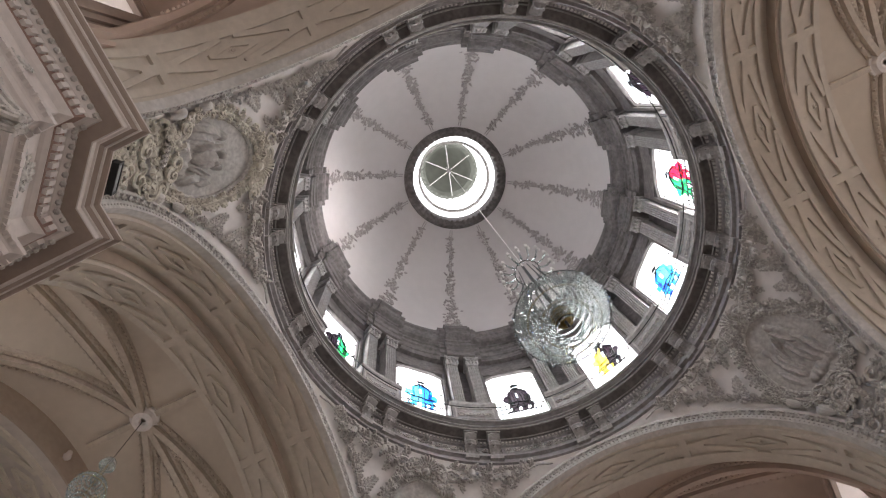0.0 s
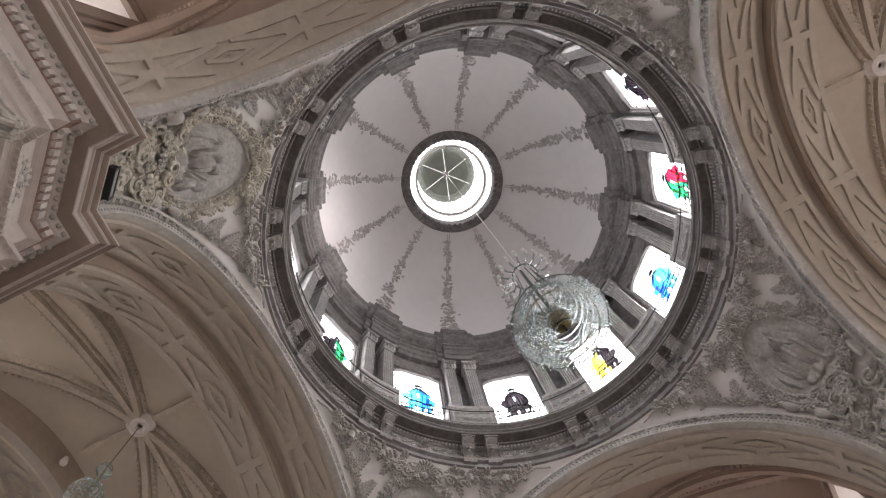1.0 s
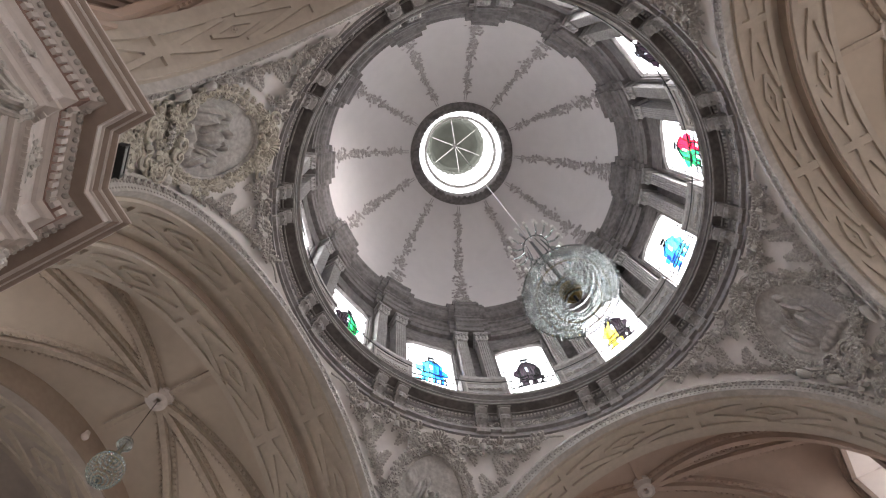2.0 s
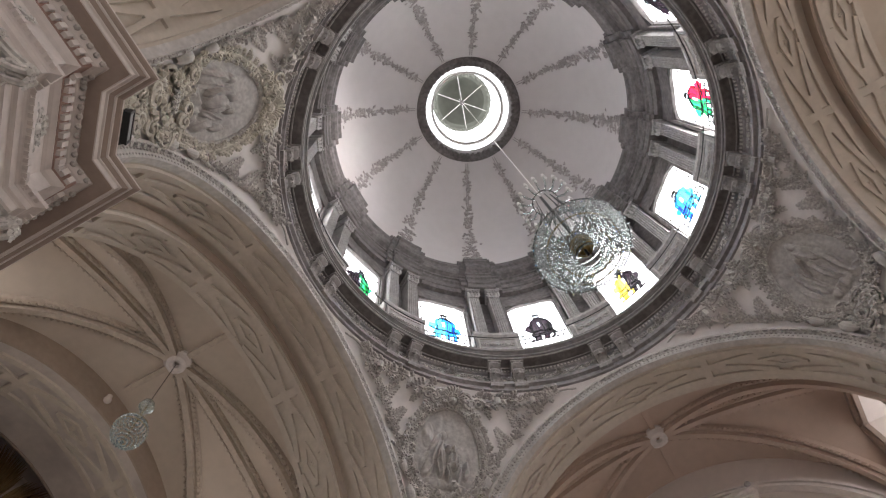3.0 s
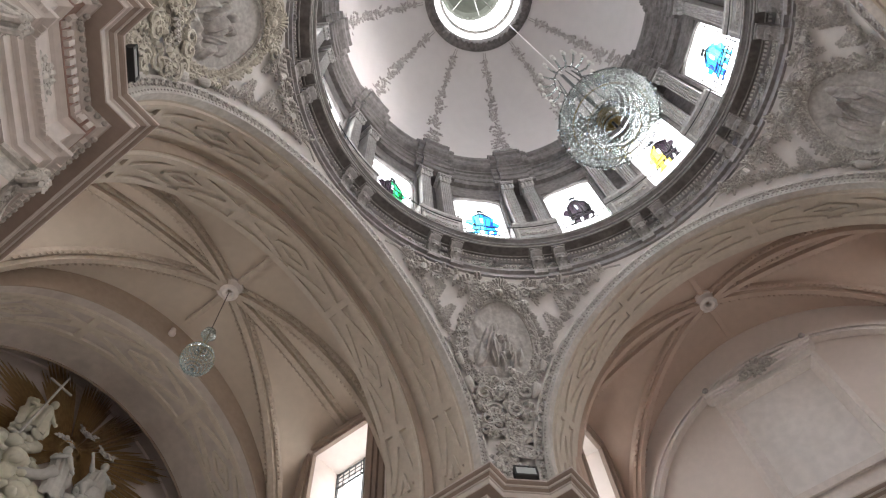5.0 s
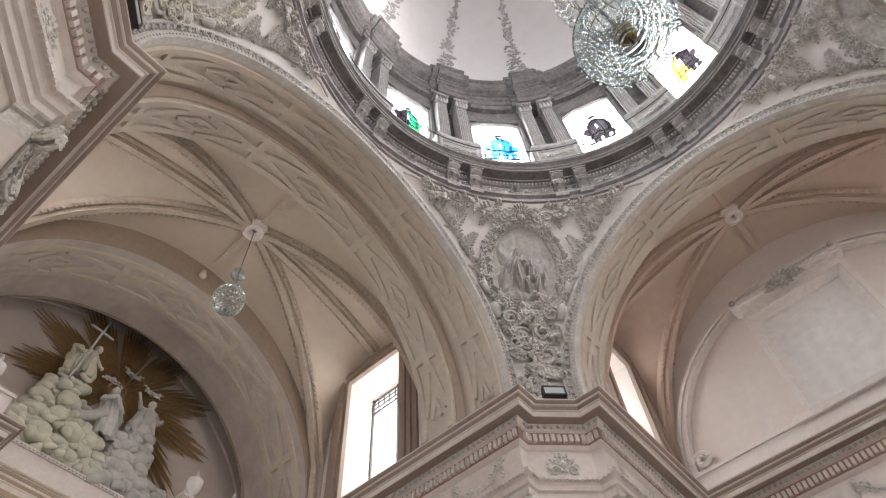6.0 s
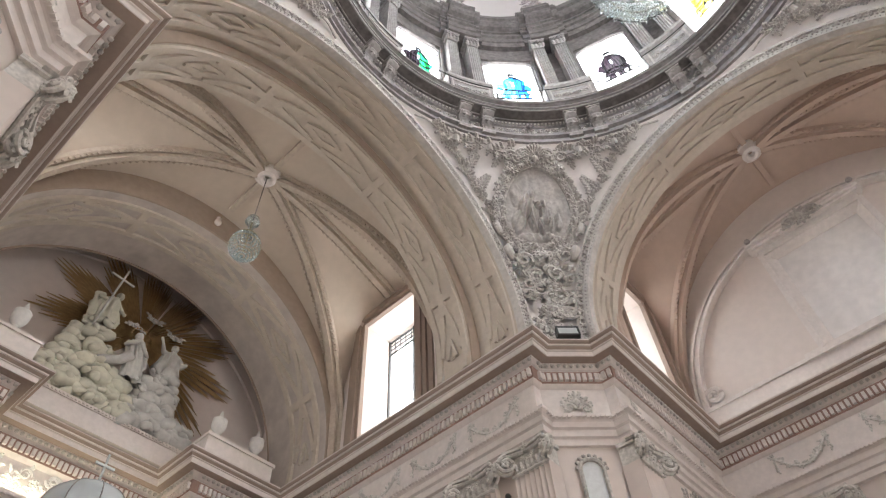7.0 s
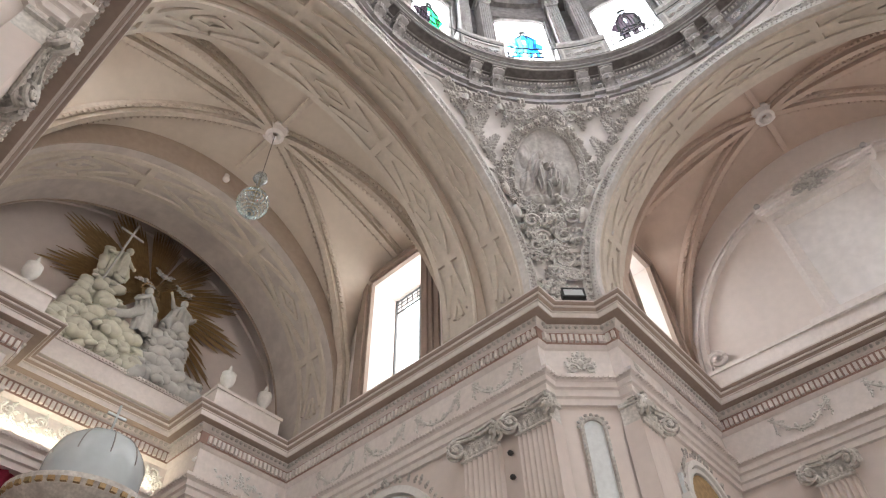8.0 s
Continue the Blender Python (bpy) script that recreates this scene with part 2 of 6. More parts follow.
for side, (turn, yb, yend) in ARMS.items():
    long = yend > 10
    ya = Y2 if long else Y1
    yc, hl = (ya + yb) / 2, (yb - ya) / 2
    WY0, WY1 = (yc - 0.81, yc + 0.81) if long else (6.55, 8.05)
    WZ0, WZ1 = 10.1, 13.5
    # vault web
    bm = bmesh.new()
    nx, ny = 56, 36
    quadgrid(bm, [[(4.0 * (2 * i / nx - 1), ya + (yb - ya) * j / ny, groin(4.0 * (2 * i / nx - 1), ya + (yb - ya) * j / ny, yc, hl)) for j in range(ny + 1)] for i in range(nx + 1)])
    vault = tagged(part(f"ceiling_{side}", turned(bm, turn), VAULT if long else ROSE_VAULT, smooth=True), "cream plaster star-ribbed vault over the church arm", "ceiling", kind="structure")
    # ribs: four diagonals, two cross ridges and two short stubs
    boss_z = groin(0, yc, yc, hl)
    for sx in (-1, 1):
        for sy in (-1, 1):
            bm = bmesh.new()
            rib(bm, [(sx * 3.98 * u, yc + sy * hl * 0.985 * u, groin(sx * 3.98 * u, yc + sy * hl * 0.985 * u, yc, hl) + 0.02) for u in [0.04 + 0.955 * i / 30 for i in range(31)]] + [(sx * 3.97, yc + sy * hl * 0.985, 9.75)])
            rib_beads(bm, [(sx * 3.98 * u, yc + sy * hl * 0.985 * u, groin(sx * 3.98 * u, yc + sy * hl * 0.985 * u, yc, hl) + 0.02) for u in [0.08 + 0.80 * i / 16 for i in range(17)]])
            part("rib", turned(bm, turn), RIB_PAINT if long else ROSE_VAULT, vault, "moulded plaster vault rib", smooth=False)
        bm = bmesh.new()
        rib(bm, [(sx * 3.95 * u, yc, groin(sx * 3.95 * u, yc, yc, hl) + 0.02) for u in [0.05 + 0.95 * i / 24 for i in range(25)]])
        rib_beads(bm, [(sx * 3.95 * u, yc, groin(sx * 3.95 * u, yc, yc, hl) + 0.02) for u in [0.08 + 0.85 * i / 12 for i in range(13)]])
        part("rib", turned(bm, turn), RIB_PAINT if long else ROSE_VAULT, vault, "moulded plaster vault rib")
        bm = bmesh.new()
        rib(bm, [(0, yc + sx * u, groin(0, yc + sx * u, yc, hl) + 0.11) for u in [0.2 + (min(1.35, hl * 0.9) - 0.2) * i / 9 for i in range(10)]])
        part("rib", turned(bm, turn), RIB_PAINT if long else ROSE_VAULT, vault, "short plaster ridge rib")
    bm = bmesh.new()
    lathe(bm, [(0.05, boss_z - 0.10), (0.08, boss_z - 0.19), (0.14, boss_z - 0.22), (0.21, boss_z - 0.19), (0.26, boss_z - 0.10), (0.30, boss_z - 0.08), (0.30, boss_z + 0.1)], 24, centre=(0, yc))
    part("boss", turned(bm, turn), CORNICE, vault, "round plaster ring boss")
    # crossing arch, two orders
    bm = bmesh.new()
    arch_solid(bm, R1, R1 + 1.3, A, Y1, ARCH_Z, 9.6, 56)
    arch = part(f"trim_arch_{side}", turned(bm, turn), ARCH)
    tagged(arch, "wide cream plaster arch with raised panel ornament", "arch", kind="structure")
    if long:
        bm = bmesh.new()
        arch_solid(bm, R2, R2 + 1.5, Y1, Y2, ARCH_Z, 9.6, 56)
        part("inner_order", turned(bm, turn), ARCH, arch, "lower recessed order of the arch")
        bm = bmesh.new()
        arch_solid(bm, R2 - 0.004, R1 + 0.01, Y1 - 0.015, Y1 + 0.02, ARCH_Z, 9.7, 56)
        part("riser", turned(bm, turn), BROWN, arch, "brown riser between the orders")
    # archivolt on the face
    bm = bmesh.new()
    arch_solid(bm, R1 - 0.004, R1 + 0.10, A - 0.10, A + 0.05, ARCH_Z, 9.75, 56)
    arch_solid(bm, R1 + 0.10, R1 + 0.24, A - 0.06, A + 0.05, ARCH_Z, 9.75, 56)
    arch_solid(bm, R1 + 0.24, R1 + 0.31, A - 0.11, A + 0.05, ARCH_Z, 9.75, 56)
    part("archivolt", turned(bm, turn), ARCHIVOLT, arch, "pale moulded archivolt with beading")
    # end arch of the bay and end wall
    if long:
        bm = bmesh.new()
        arch_solid(bm, 3.80, 5.3, yb, 11.95, ARCH_Z, 9.6, 48)
        arch_solid(bm, 5.02, 5.6, 11.95, yend + 0.1, ARCH_Z, 9.6, 48)
        face = bmesh.new()
        arch_solid(face, 3.796, 4.9, yb - 0.02, yb + 0.02, ARCH_Z, 9.7, 48)
        part("riser", turned(face, turn), BROWN, arch, "brown face of the end arch")
        knob_bm = bmesh.new()
        bmesh.ops.create_icosphere(knob_bm, subdivisions=2, radius=0.085, matrix=Matrix.Translation((-0.1, yb - 0.08, 14.48)))
        lathe(knob_bm, [(0.05, 14.55), (0.035, 14.60), (0.06, 14.66), (0.0, 14.70)], 10, centre=(-0.1, yb - 0.05))
        part("stud", turned(knob_bm, turn), WALL, arch, "small round plaster stud", smooth=True)
        face = bmesh.new()
        arch_solid(face, 3.78, 3.99, 11.952, 12.0, ARCH_Z, 9.7, 48)
        part("riser", turned(face, turn), BROWN, arch, "dark joint behind the end arch")
        face = bmesh.new()
        arch_solid(face, 4.40, 4.52, yend - 0.07, yend + 0.02, ARCH_Z, 9.8, 48)
        part("lunette_moulding", turned(face, turn), WALL, arch, "plain raised ring of the lunette")
        part("end_arch", turned(bm, turn), END_PLASTER, arch, "broad end arch with plaster panels")
    bm = bmesh.new()
    if side in ("north", "east"):
        box(bm, (-5.2, yend, 0), (5.2, yend + 0.4, 16.2))
    else:
        for lo, hi in (((-5.2, 0), (-1.6, 16.2)), ((1.6, 0), (5.2, 16.2)), ((-1.6, 0), (1.6, 2.2)), ((-1.6, 7.0), (1.6, 16.2))):
            box(bm, (lo[0], yend, lo[1]), (hi[0], yend + 0.4, hi[1]))
    endwall = tagged(part(f"wall_{side}_end", turned(bm, turn), WALL), "pink plastered end wall with an arched top", "wall", kind="structure")
    # lamps in assumed, unseen end openings, added to brighten piers and lower walls
    if side in ("south", "west"):
        m = Matrix.Rotation(radians(turn), 4, "Z") @ look((0, yend + 0.38, 4.6), (0, 0, 6.5))
        area("window_daylight", m, 3.1, 4.7, END_POWER * (0.30 if side == "west" else 1.22))
    # side walls with a window through each
    for sx, nm in ((-1, "left"), (1, "right")):
        bm = bmesh.new()
        xa, xb = sorted((sx * HALF, sx * (HALF + 1.0)))
        box(bm, (xa, 6.5, 0), (xb, yend, WZ0))
        box(bm, (xa, ya - 0.1, WZ0), (xb, WY0, 16))
        box(bm, (xa, WY1, WZ0), (xb, yend, 16))
        box(bm, (xa, WY0, WZ1), (xb, WY1, 16))
        tagged(part(f"wall_{side}_{nm}", turned(bm, turn), WALL), "pink plastered side wall of the church arm", "wall", kind="structure")
        win = empty(f"window_{side}_{nm}", "tall arm window with splayed reveal and pale glass", "window", kind="structure")
        bm = bmesh.new()
        xo = sx * (HALF + 0.75)
        for a, b in ((WY0 + 0.002, WY0 + 0.025), (WY1 - 0.025, WY1 - 0.002), (yc - 0.012, yc + 0.012) if long else (WY0 + 0.7, WY0 + 0.725)):
            box(bm, (xo - 0.03, a, WZ0), (xo + 0.03, b, WZ1))
        for zz in (WZ0, WZ1 - 0.45, WZ1 - 0.05):
            box(bm, (xo - 0.02, WY0 + 0.03, zz + 0.002), (xo + 0.02, WY1 - 0.03, zz + 0.025))
        for q in range(1, 9):
            yy = WY0 + (WY1 - WY0) * q / 9
            box(bm, (xo - 0.012, yy - 0.006, WZ1 - 0.42), (xo + 0.012, yy + 0.006, WZ1 - 0.055))
        for q in (0.16, 0.29):
            box(bm, (xo - 0.010, WY0 + 0.03, WZ1 - q - 0.006), (xo + 0.010, WY1 - 0.03, WZ1 - q + 0.006))
        part("window_frame", turned(bm, turn), IRON, win, "thin dark iron glazing frame")
        bm = bmesh.new()
        quadgrid(bm, [[(xo, WY0, WZ0), (xo, WY1, WZ0)], [(xo, WY0, WZ1), (xo, WY1, WZ1)]])
        gl = part("pane", turned(bm, turn), PANE, win)
        gl.visible_shadow = False
        bm = bmesh.new()
        for k, (a, b, h) in enumerate(((0.0, 0.10, 0.10), (0.10, 0.24, 0.17), (0.24, 0.34, 0.12), (0.34, 0.46, 0.06))):
            e = 0.003 * (k + 1)
            x_in, x_out = sorted((sx * (HALF - h), sx * (HALF + 0.02 + e)))
            box(bm, (x_in, WY0 - b, WZ0 - 0.2), (x_out, WY0 - a - 0.003, WZ1 + b))
            box(bm, (x_in, WY1 + a + 0.003, WZ0 - 0.2), (x_out, WY1 + b, WZ1 + b))
            box(bm, (x_in, WY0 - a - 0.003, WZ1 + a + 0.003), (x_out, WY1 + a + 0.003, WZ1 + b))
        part("architrave", turned(bm, turn), SURROUND, win, "brownish moulded plaster window surround")
        m = Matrix.Rotation(radians(turn), 4, "Z") @ look((sx * (HALF + 0.95), (WY0 + WY1) / 2, (WZ0 + WZ1) / 2), (0, (WY0 + WY1) / 2, (WZ0 + WZ1) / 2 - 0.6))
        area("window_daylight", m, WY1 - WY0, WZ1 - WZ0, ARM_POWER * (2.9 if long else 1.1))
        bm = bmesh.new()
        quadgrid(bm, [[(sx * 5.6, WY0 - 1.5, WZ0 + 0.9), (sx * 5.6, WY1 + 1.5, WZ0 + 0.9)], [(sx * 5.6, WY0 - 1.5, WZ1 + 4.5), (sx * 5.6, WY1 + 1.5, WZ1 + 4.5)]])
        tagged(part(f"backdrop_{side}_{nm}", turned(bm, turn), SKYSOFT), "bright overcast sky outside the window", "sky", kind="structure")

# ---- piers, entablature ----
ENT = [(0.0, 7.88), (0.06, 7.88), (0.06, 7.99), (0.075, 8.00), (0.11, 8.01), (0.11, 8.13), (0.125, 8.14), (0.16, 8.15), (0.16, 8.25), (0.18, 8.27), (0.24, 8.30), (0.24, 8.36), (0.03, 8.37),
       (0.03, 9.00), (0.07, 9.02), (0.12, 9.06), (0.12, 9.32), (0.15, 9.34), (0.20, 9.42), (0.20, 9.44), (0.385, 9.44), (0.385, 9.535), (0.41, 9.54), (0.415, 9.56), (0.455, 9.60), (0.475, 9.605), (0.48, 9.63), (0.515, 9.65), (0.53, 9.67), (0.54, 9.69), (0.0, 9.71), (-0.3, 9.70), (-0.3, 7.88)]
PIER = [(HALF, A), (4.17, A), (A, 4.17), (A, HALF)]


def mirrored(path, sx, sy):
    p = [(x * sx, y * sy) for x, y in path]
    return p if sx * sy > 0 else p[::-1]


for cname, sx, sy in (("north_east", 1, 1), ("south_east", 1, -1), ("south_west", -1, -1), ("north_west", -1, 1)):
    bm = bmesh.new()
    top = [(x * sx, y * sy) for x, y in ((HALF, A), (4.17, A), (A, 4.17), (A, HALF), (6.5, HALF), (6.5, 6.5), (HALF, 6.5))]
    top = top if sx * sy > 0 else top[::-1]
    lo = [bm.verts.new((x, y, 0)) for x, y in top]
    hi = [bm.verts.new((x, y, 9.72)) for x, y in top]
    for i in range(len(top)):
        j = (i + 1) % len(top)
        bm.faces.new((lo[i], lo[j], hi[j], hi[i]))
    bm.faces.new(hi)
    tagged(part(f"wall_pier_{cname}", bm, WALL), "pink plastered crossing pier with a chamfered corner", "pier", kind="structure")
    end = [(0, 12.56), (1.9, 12.56), (1.9, 11.44), (HALF, 11.44)] if sy > 0 else [(0, 12.86), (HALF, 12.86)]
    path = mirrored(end + PIER + [(8.67, HALF), (8.67, 0)], sx, sy)[::-1]
    bm = bmesh.new()
    sweep(bm, path, ENT)
    ent = tagged(part(f"trim_entablature_{cname}", bm, CORNICE), "pale rose entablature with dentils and stucco frieze", "cornice", kind="structure")
    dent, eggs = bmesh.new(), bmesh.new()
    for p, q in zip(path, path[1:]):
        p, q = Vector(p), Vector(q)
        d = (q - p).normalized()
        nrm = Vector((-d.y, d.x))
        L = (q - p).length
        m = Matrix(((d.x, nrm.x, 0, p.x), (d.y, nrm.y, 0, p.y), (0, 0, 1, 0), (0, 0, 0, 1)))
        for i in range(int((L + 0.2) / 0.10)):
            u = -0.10 + 0.10 * i
            j = 0.0035 * math.sin(17.3 * i + 9.1 * p.x + 5.7 * p.y)
            if abs(p.x * p.y) > 1e-6 or u >= 0:
                box(dent, (u, 0.10, 9.10 + j), (u + 0.060, 0.178 + j, 9.245 + j), m)
        for i in range(int((L + 0.3) / 0.11)):
            u = -0.15 + 0.11 * i
            bmesh.ops.create_icosphere(eggs, subdivisions=1, radius=0.048, matrix=m @ Matrix.Translation((u, 0.20, 9.385)) @ Matrix.Diagonal((0.85, 0.8, 0.9, 1)))
    part("dentil_course", dent, CORNICE, ent)["kind"] = "stuff"
    bed = bmesh.new()
    sweep(bed, path, [(0.115, 9.062), (0.126, 9.062), (0.126, 9.31), (0.115, 9.31)])
    part("dentil_ground", bed, TERRA, ent, "red-brown painted band behind the dentils")
    bed = bmesh.new()
    sweep(bed, path, [(0.215, 9.434), (0.37, 9.434), (0.37, 9.445), (0.215, 9.445)])
    part("soffit_band", bed, TAUPE, ent, "brown painted underside of the cornice")
    for nm_, pr in (("cyma_band", [(0.418, 9.553), (0.459, 9.594), (0.452, 9.600), (0.412, 9.560)]), ("cove_band", [(0.484, 9.626), (0.518, 9.645), (0.534, 9.666), (0.525, 9.672), (0.478, 9.634)])):
        bed = bmesh.new()
        sweep(bed, path, pr)
        part(nm_, bed, TAUPE, ent, "taupe painted moulding under the cornice edge")
    part("egg_moulding", eggs, ARCHIVOLT, ent, "egg-and-dart moulding")["kind"] = "stuff"
    beads = bmesh.new()
    for p, q in zip(path, path[1:]):
        p, q = Vector(p), Vector(q)
        d = (q - p).normalized()
        m = Matrix(((d.x, -d.y, 0, p.x), (d.y, d.x, 0, p.y), (0, 0, 1, 0), (0, 0, 0, 1)))
        for i in range(int(((q - p).length + 0.3) / 0.075)):
            u = -0.15 + 0.075 * i
            j = 0.0035 * math.sin(13.7 * i + 7.3 * p.x + 4.1 * p.y)
            box(beads, (u, 0.20, 8.275 + j), (u + 0.045, 0.252 + j, 8.325 + j), m)
    part("bead_course", beads, CORNICE, ent)["kind"] = "stuff"

# ---- pendentives ----
for k, cname in enumerate(("north_east", "south_east", "south_west", "north_west")):
    bm = bmesh.new()
    rows = []
    for i in range(61):
        az = 90 * k + 90 * i / 60
        z0 = min(pend_low(az), 14.7)
        rows.append([pend(az, z0 + (14.76 - z0) * j / 24) for j in range(25)])
    quadgrid(bm, rows)
    tagged(part(f"wall_pendentive_{cname}", bm, GROUND, smooth=True), "pale plaster pendentive covered in stucco relief", "pendentive", kind="structure")

# ---- drum and dome ----
bm = bmesh.new()
lathe(bm, [(4.94, 15.63), (4.80, 15.63), (4.56, 15.68), (4.56, 15.86), (4.50, 15.95), (4.48, 16.05), (5.62, 16.07), (5.62, 15.63)], 144)
ring = tagged(part("trim_drum_cornice", bm, DARK), "grey stone ring cornice, darkened for shade, with brackets at the foot of the drum", "cornice", kind="structure")
bm = bmesh.new()
lathe(bm, [(5.0, 14.7), (4.84, 14.72), (4.84, 14.80), (4.88, 14.82), (4.88, 14.92), (4.80, 14.95), (4.80, 15.04), (4.92, 15.06), (4.92, 15.50), (4.88, 15.52), (4.84, 15.60), (4.82, 15.625), (5.2, 15.625), (5.2, 14.7)], 144)
part("ring_frieze", bm, STONE, ring, "grey carved frieze of the ring")
for rr, zz, tk in ((4.555, 15.69, 0.022), (4.535, 15.80, 0.018), (4.485, 15.97, 0.026), (4.775, 15.63, 0.018)):
    bm = bmesh.new()
    tube(bm, [(rr * math.sin(t), rr * math.cos(t), zz) for t in [2 * math.pi * i / 144 for i in range(144)]], tk, 6, close=True)
    part("ring_moulding", bm, RINGSTONE, ring, "pale rounded moulding on the cornice edge")
bm = bmesh.new()
WB, WT, DW = 16.9, 19.85, 8.1
for k in range(12):
    c = 15 + 30 * k
    lathe(bm, [(5.0, 16.05), (5.0, WB), (5.25, WB), (5.25, 16.05)], 6, c - DW, c + DW)
    lathe(bm, [(5.25, WT + 0.35), (5.11, WT), (5.0, WT), (5.0, 21.0), (5.25, 21.0), (5.25, WT + 0.35)], 6, c - DW, c + DW)
    lathe(bm, [(5.20, 16.05), (5.20, 21.0), (5.25, 21.0), (5.25, 16.05), (5.20, 16.05)], 6, c + DW + 1.0, c + 29 - DW)
    for a0, a1 in ((c + DW, c + DW + 1.0), (c + 29 - DW, c + 30 - DW)):
        lathe(bm, [(5.0, 16.05), (5.0, 21.0), (5.25, 21.0), (5.25, 16.05), (5.0, 16.05)], 2, a0, a1)
    for az in (c + DW + 1.0, c + 29 - DW):
        a = radians(az)
        quadgrid(bm, [[(r * math.sin(a), r * math.cos(a), z) for r in (5.0, 5.20)] for z in (16.05, 21.0)])
    for s in (-1, 1):
        a = radians(c + s * DW)
        quadgrid(bm, [[(r * math.sin(a), r * math.cos(a), z) for r in (5.0, 5.25)] for z in (16.05, 21.0)])
# darker than the pilasters: the wall's shade is put into its colour
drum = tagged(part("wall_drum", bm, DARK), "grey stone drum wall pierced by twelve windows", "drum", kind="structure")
bm = bmesh.new()


def jut(az):
    d = abs((az + 15) % 30 - 15)
    return -0.22 if d < 5.2 else (-0.10 if d < 7.5 else 0.0)


front = [(4.86, 20.60), (4.86, 20.88), (4.82, 20.90), (4.82, 21.16), (4.76, 21.20), (4.76, 21.27), (4.88, 21.29), (4.88, 21.70), (4.83, 21.72), (4.83, 21.80), (4.70, 21.84), (4.64, 21.92), (4.62, 22.12), (4.55, 22.18), (4.55, 22.30), (4.72, 22.35), (4.72, 22.9)]
for k in range(12):
    for a0, a1 in ((-5.2, 5.2), (5.2, 7.5), (7.5, 22.5), (22.5, 24.8)):
        o = jut(a0 + 0.5 * (a1 - a0))
        lathe(bm, [(5.28, 20.6)] + [(r + o, z) for r, z in front] + [(5.28, 22.9), (5.28, 20.6)], 6, 30 * k + a0, 30 * k + a1)
        for az, s in ((a0, 1), (a1, -1)):
            q = jut(az - 0.2 * s)
            if q > o:
                a = radians(30 * k + az)
                quadgrid(bm, [[((r + d) * math.sin(a), (r + d) * math.cos(a), z) for r, z in front] for d in (o, q + 0.001)])
# shade under the stepped mouldings is part of this dark colour
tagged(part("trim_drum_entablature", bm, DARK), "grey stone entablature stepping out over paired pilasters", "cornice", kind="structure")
bm = bmesh.new()
DR = 4.78
prof = [(DR * math.cos(radians(a)), 22.85 + (DR - 0.15) * math.sin(radians(a))) for a in [68.0 * i / 40 for i in range(41)]]
lathe(bm, prof, 120)
dome = tagged(part("ceiling_dome", bm, SHELL, smooth=True), "pale plaster dome with floral stucco ribs", "dome", kind="structure")
zt = prof[-1][1]
bm = bmesh.new()
lathe(bm, [(1.95, zt - 0.1), (1.80, zt - 0.16), (1.66, zt - 0.10), (1.60, zt + 0.05), (1.60, zt + 0.5), (2.0, zt + 0.5)], 72)
eye = tagged(part("trim_lantern_ring", bm, DARK), "dark moulded ring round the open eye of the dome", "ring", kind="structure")
bm = bmesh.new()
CAP = zt + 3.1
lathe(bm, [(1.24, CAP + 0.35), (1.22, CAP + 0.02), (1.10, CAP), (1.10, CAP + 0.18), (1.02, CAP + 0.22), (1.02, CAP + 0.35)] + [(1.00 * math.cos(radians(a)), CAP + 0.35 + 1.2 * math.sin(radians(a))) for a in range(0, 91, 9)], 48)
for i in range(30):
    box(bm, (-0.06, 1.09, CAP - 0.05), (0.06, 1.23, CAP + 0.03), Matrix.Rotation(2 * math.pi * i / 30, 4, "Z"))
tagged(part("ceiling_lantern_cap", bm, LANTERN, smooth=True), "grey-green plaster cap of the lantern", "lantern", kind="structure")
bm = bmesh.new()
for k in range(4):
    lathe(bm, [(1.66, zt + 0.45), (1.42, zt + 0.60), (1.24, CAP + 0.1), (1.30, CAP + 0.1), (1.48, zt + 0.60), (1.74, zt + 0.45)], 2, 90 * k + 20.3, 90 * k + 21.5)
tagged(part("wall_lantern", bm, WHITE), "slim white lantern piers with open lights between", "lantern", kind="structure")
bm = bmesh.new()
lathe(bm, [(2.3, zt + 0.4), (2.3, zt + 5.0), (1.6, zt + 6.0), (0.02, zt + 6.4)], 48)
tagged(part("backdrop_lantern", bm, SKYSOFT), "bright sky outside the lantern", "sky", kind="structure")
bm = bmesh.new()
lathe(bm, [(6.9, 16.4), (6.9, 31.0)], 72)
tagged(part("backdrop_drum", bm, SKYGLOW), "bright sky outside the drum windows", "sky", kind="structure")

# ---- ornament helpers ----
rng = random.Random(7)
RELIEF = material("grey_relief_stucco", (0.54, 0.515, 0.49), grain=14, vary=0.15, stain=2.5, stain_mix=0.5, stain_col=(0.31, 0.285, 0.27), bump=0.4, bump_dist=0.02)
# cream stucco for the north-west, made paler to paint in brighter light
LIT_RELIEF = material("lit_cream_stucco", (0.66, 0.62, 0.54), grain=18, vary=0.15, stain=3, stain_mix=0.55, stain_col=(0.42, 0.38, 0.31), bump=0.4, bump_dist=0.02)
GREY = material("weathered_grey_stucco", (0.53, 0.50, 0.47), grain=18, vary=0.2, stain=3, stain_mix=0.5, stain_col=(0.33, 0.30, 0.28), bump=0.4, bump_dist=0.02)
GARLAND = material("brown_grey_garland_stucco", (0.46, 0.42, 0.405), grain=18, vary=0.2, stain=2, stain_mix=0.5, bump=0.4, bump_dist=0.02)
GOLD = material("dull_gilt", (0.46, 0.32, 0.16), rough=0.5, metal=0.3, grain=12, vary=0.2, stain_mix=0.5)
